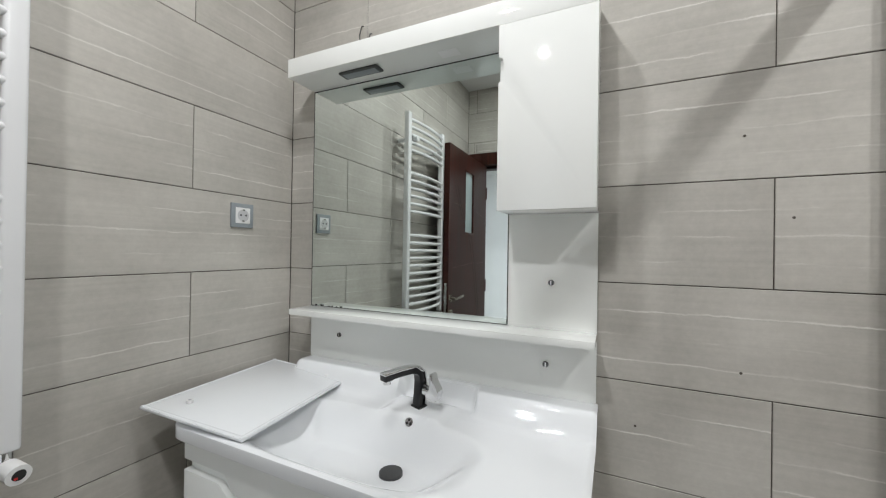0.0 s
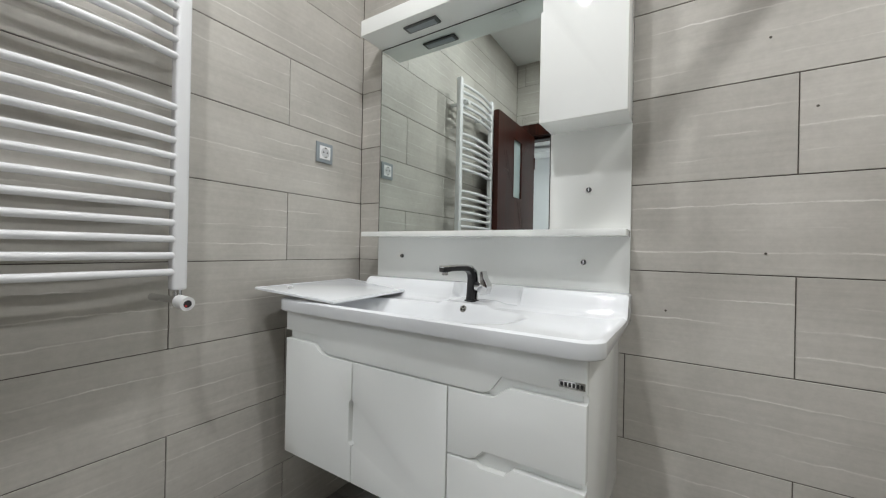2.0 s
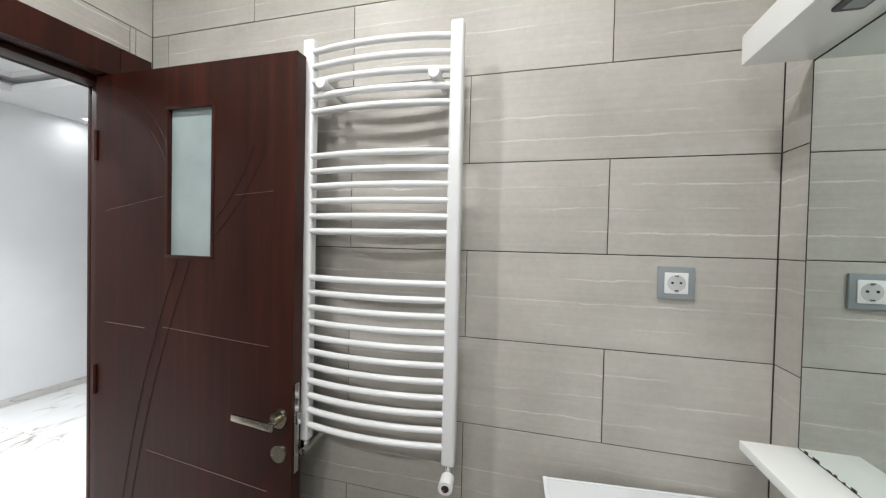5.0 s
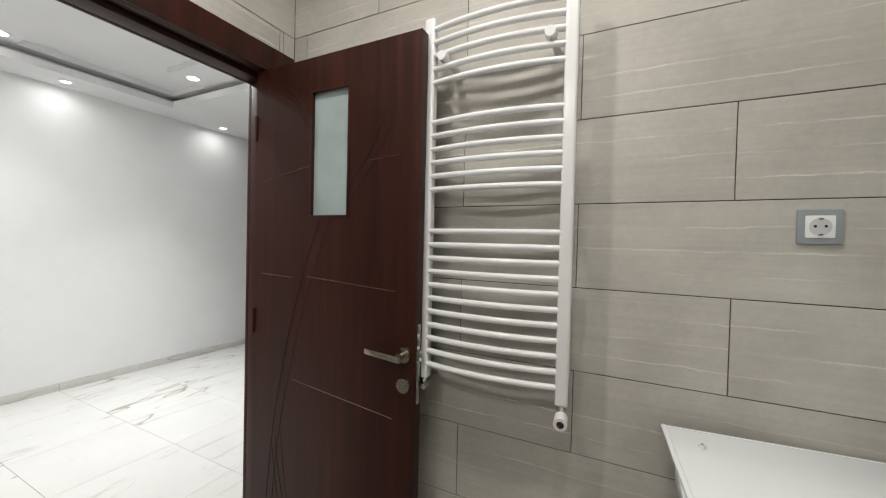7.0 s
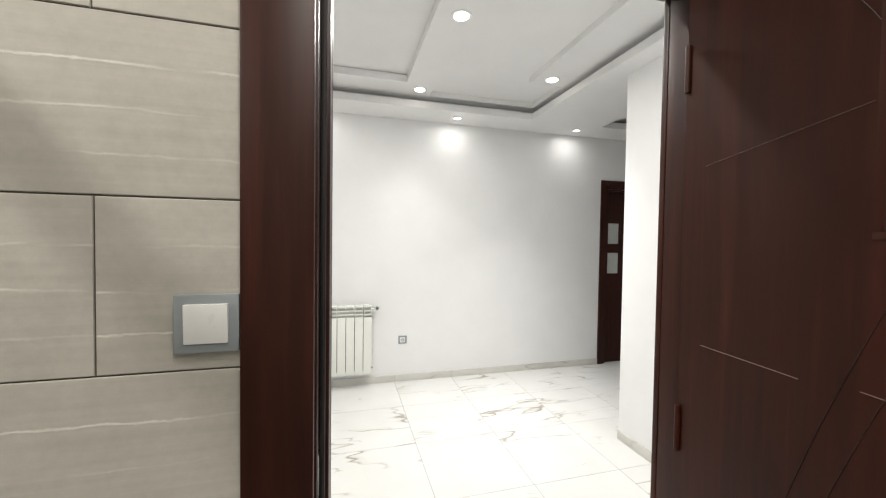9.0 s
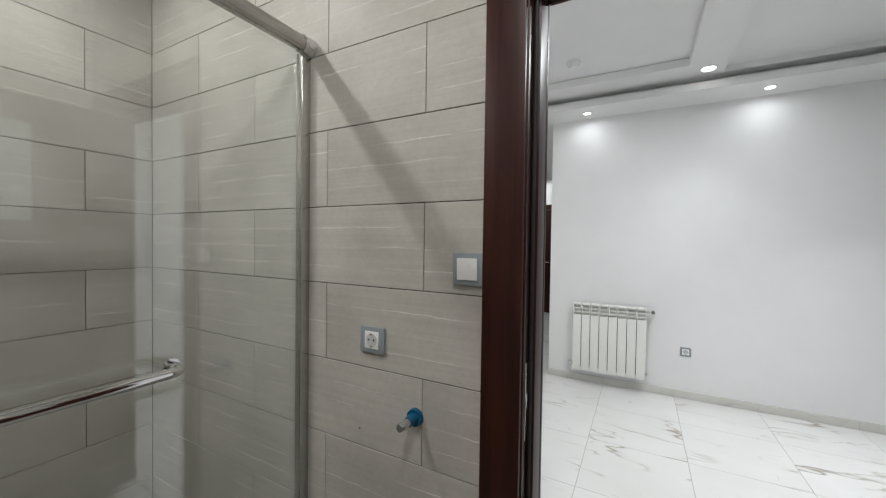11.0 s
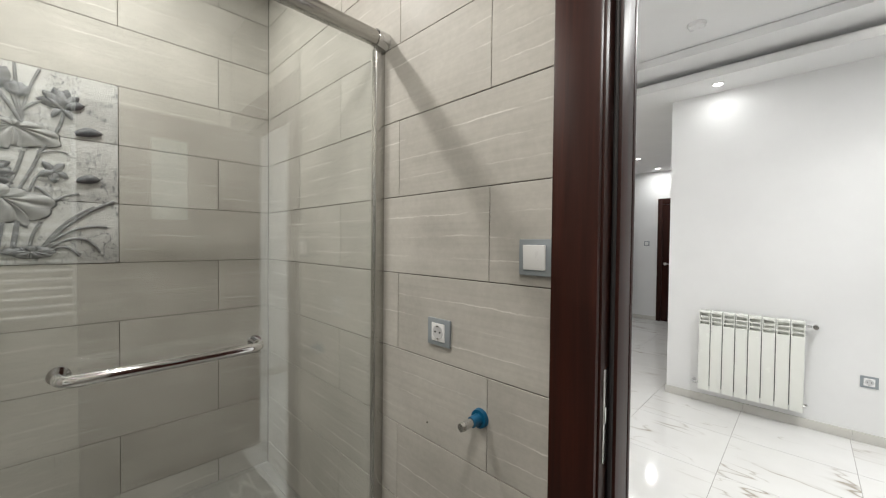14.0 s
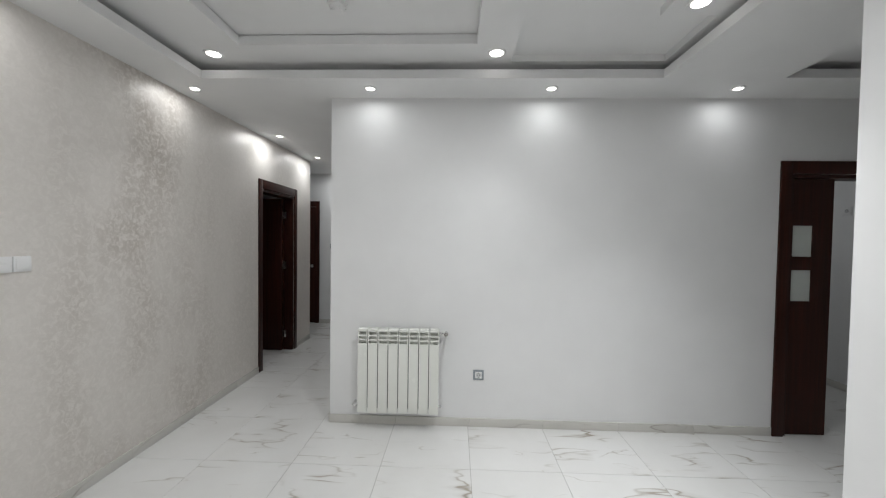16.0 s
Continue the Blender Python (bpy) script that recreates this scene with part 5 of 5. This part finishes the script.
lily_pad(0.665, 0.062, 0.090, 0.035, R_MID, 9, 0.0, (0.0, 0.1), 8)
for u, v, size, turn, wide in ((0.825, 0.690, 0.125, 1.10, 0.20), (0.830, 0.440, 0.110, 1.10, 0.22), (0.060, 0.790, 0.165, 2.15, 0.17), (0.130, 0.345, 0.125, 2.10, 0.22)):
    lotus(u, v, size, R_DARK, -turn, 1, wide, 0.004, "leaf")
lotus(0.50, 0.435, 0.135, R_DARK, 1.5, 9, 0.20, 0.004)
lotus(0.505, 0.455, 0.095, R_MID, 0.9, 5, 0.26, 0.010, "inner_petals")
lotus(0.49, 0.425, 0.115, R_PALE, 1.75, 2, 0.20, 0.009, "inner_petals")
lotus(0.775, 0.815, 0.105, R_DARK, 1.0, 6, 0.24, 0.004)
lotus(0.775, 0.82, 0.075, R_MID, 0.45, 3, 0.30, 0.010, "inner_petals")
lotus(0.778, 0.805, 0.075, R_MID, 1.95, 4, 0.20, 0.006, "inner_petals")
lotus(0.745, 0.475, 0.070, R_MID, 2.6, 6, 0.26, 0.004)
lotus(0.262, 0.575, 0.125, R_DARK, 0.32, 3, 0.30, 0.004, "lotus_bud")
lotus(0.262, 0.575, 0.095, R_MID, 0.05, 1, 0.36, 0.010, "lotus_bud")
lotus(0.555, 0.855, 0.120, R_MID, 0.24, 3, 0.27, 0.005, "lotus_bud")
lotus(0.625, 0.835, 0.075, R_MID, 0.5, 4, 0.30, 0.004, "lotus_bud")
lotus(0.262, 0.345, 0.085, R_MID, 0.75, 5, 0.28, 0.005, "lotus_bud")
lotus(0.262, 0.340, 0.070, R_PALE, 0.2, 2, 0.32, 0.010, "lotus_bud")

# ---- tiles, piece by piece ----
TILE_MESHES = {}


def tile_mesh(w, h, mat, deep=0.010, ease=0.0014):
    """A flat tile with eased edges: width along x, height along z, face at y = 0 looking to -y."""
    key = (round(w, 3), round(h, 3), mat.name)
    if key not in TILE_MESHES:
        w2, h2 = w / 2, h / 2
        rings = [[(-w2 + i, d, -h2 + i), (w2 - i, d, -h2 + i), (w2 - i, d, h2 - i), (-w2 + i, d, h2 - i)] for i, d in ((ease, 0.0), (ease * 0.3, ease * 0.25), (0, ease), (0, deep))]
        verts = [p for r in rings for p in r]
        faces = [(0, 1, 2, 3)] + [(4 * a + k, 4 * a + 4 + k, 4 * a + 4 + (k + 1) % 4, 4 * a + (k + 1) % 4) for a in range(3) for k in range(4)]
        me = bpy.data.meshes.new("tile")
        me.from_pydata(verts, [], faces)
        me.materials.append(mat)
        TILE_MESHES[key] = me
    return TILE_MESHES[key]


def cut(rect, holes):
    """The rectangles left of rect once the holes are taken out."""
    todo = [rect]
    for hx0, hz0, hx1, hz1 in holes:
        left = []
        for x0, z0, x1, z1 in todo:
            if hx0 >= x1 or hx1 <= x0 or hz0 >= z1 or hz1 <= z0:
                left.append((x0, z0, x1, z1))
                continue
            if x0 < hx0:
                left.append((x0, z0, hx0, z1))
            if x1 > hx1:
                left.append((hx1, z0, x1, z1))
            a, b = max(x0, hx0), min(x1, hx1)
            if z0 < hz0:
                left.append((a, z0, b, hz0))
            if z1 > hz1:
                left.append((a, hz1, b, z1))
        todo = left
    return [r for r in todo if r[2] - r[0] > 0.008 and r[3] - r[1] > 0.008]


def tile_wall(wall, u0, u1, even, odd, at, holes=()):
    """Running bond: joints of even and odd rows at even and odd plus whole lengths; at(u, z) is the pose of a tile there."""
    jig = random.Random(wall.name)
    for row in range(11):
        z0, z1 = row * ROW, min((row + 1) * ROW, BCEIL)
        # rows are counted from the one at 1.26 m
        start = even if (row - 5) % 2 == 0 else odd
        u = start - math.ceil((start - u0) / LEN) * LEN
        while u < u1:
            a, b = max(u, u0), min(u + LEN, u1)
            if b - a > 0.008:
                for x0, y0, x1, y1 in cut((a, z0, b, z1), holes):
                    g = GAP / 2
                    m = at((x0 + x1) / 2, (y0 + y1) / 2) @ Matrix.Translation((0, jig.uniform(-0.0004, 0.0005), 0))
                    part("tile", tile_mesh(x1 - x0 - GAP, y1 - y0 - GAP, TILE), TILE, wall, at=m)
            u += LEN


tile_wall(wall_west, SY, NY, 1.204, 1.581, lambda u, z: pose(WX, u, z, 0, 0, 90))
tile_wall(wall_north, WX, EX, 1.482, 1.106, lambda u, z: pose(u, NY, z, 0, 0, 0))
tile_wall(wall_east, SY, NY, 0.618, 0.241, lambda u, z: pose(EX, u, z, 0, 0, -90), [(LOT_Y0, LOT_Z0, LOT_Y1, LOT_Z0 + 3 * ROW)])
tile_wall(wall_south, WX, EX, 1.207, 1.583, lambda u, z: pose(u, SY, z, 0, 0, 180), [(DOOR_X0 - 0.06, -1, DOOR_X1 + 0.06, DOOR_TOP + 0.06)])


# small drilled marks in the tiles
for tiled, x, y, z in ((wall_north, 1.426, NY, 1.613), (wall_north, 1.515, NY, 1.422), (wall_north, 1.424, NY, 1.064), (wall_north, 1.209, NY, 0.897), (wall_south, 1.436, SY, 0.810)):
    part("drilled_mark", tube(B(), (x, y - 0.0012, z), (x, y + 0.0012, z), 0.0032, 0.0026, 10), GROUT, tiled, "small dark drilled mark")


def pave(ground, x0, x1, y0, y1, z, ox, oy, size, mat, gap, skip=()):
    i0, j0 = math.floor((x0 - ox) / size), math.floor((y0 - oy) / size)
    for i in range(i0, math.ceil((x1 - ox) / size)):
        for j in range(j0, math.ceil((y1 - oy) / size)):
            a, b = max(x0, ox + i * size), min(x1, ox + (i + 1) * size)
            c, d = max(y0, oy + j * size), min(y1, oy + (j + 1) * size)
            for p, q, r, s in cut((a, c, b, d), skip):
                part("tile", tile_mesh(r - p - gap, s - q - gap, mat, 0.008, 0.0007), mat, ground, at=pose((p + r) / 2, (q + s) / 2, z, -90, 0, 0))


pave(floor_bath, 0.002, 1.60, SY, NY, 0.0, 0.1, 0.05, 0.6, SLATE, 0.002)
pave(shower_floor, 1.602, EX - 0.003, 0.003, NY - 0.003, 0.14, 2.09, 0.05, 0.6, SLATE, 0.002)
pave(hall_floor, WEST_X, 3.9, -7.0, HALL_N - 0.001, 0.0, 0.369, -2.533, 0.603, MARBLE, 0.0026)
pave(hall_floor, DOOR_X0 - 0.02, DOOR_X1 + 0.02, HALL_N + 0.001, -0.002, 0.0, 0.369, -2.533, 1.2, MARBLE, 0.0016)
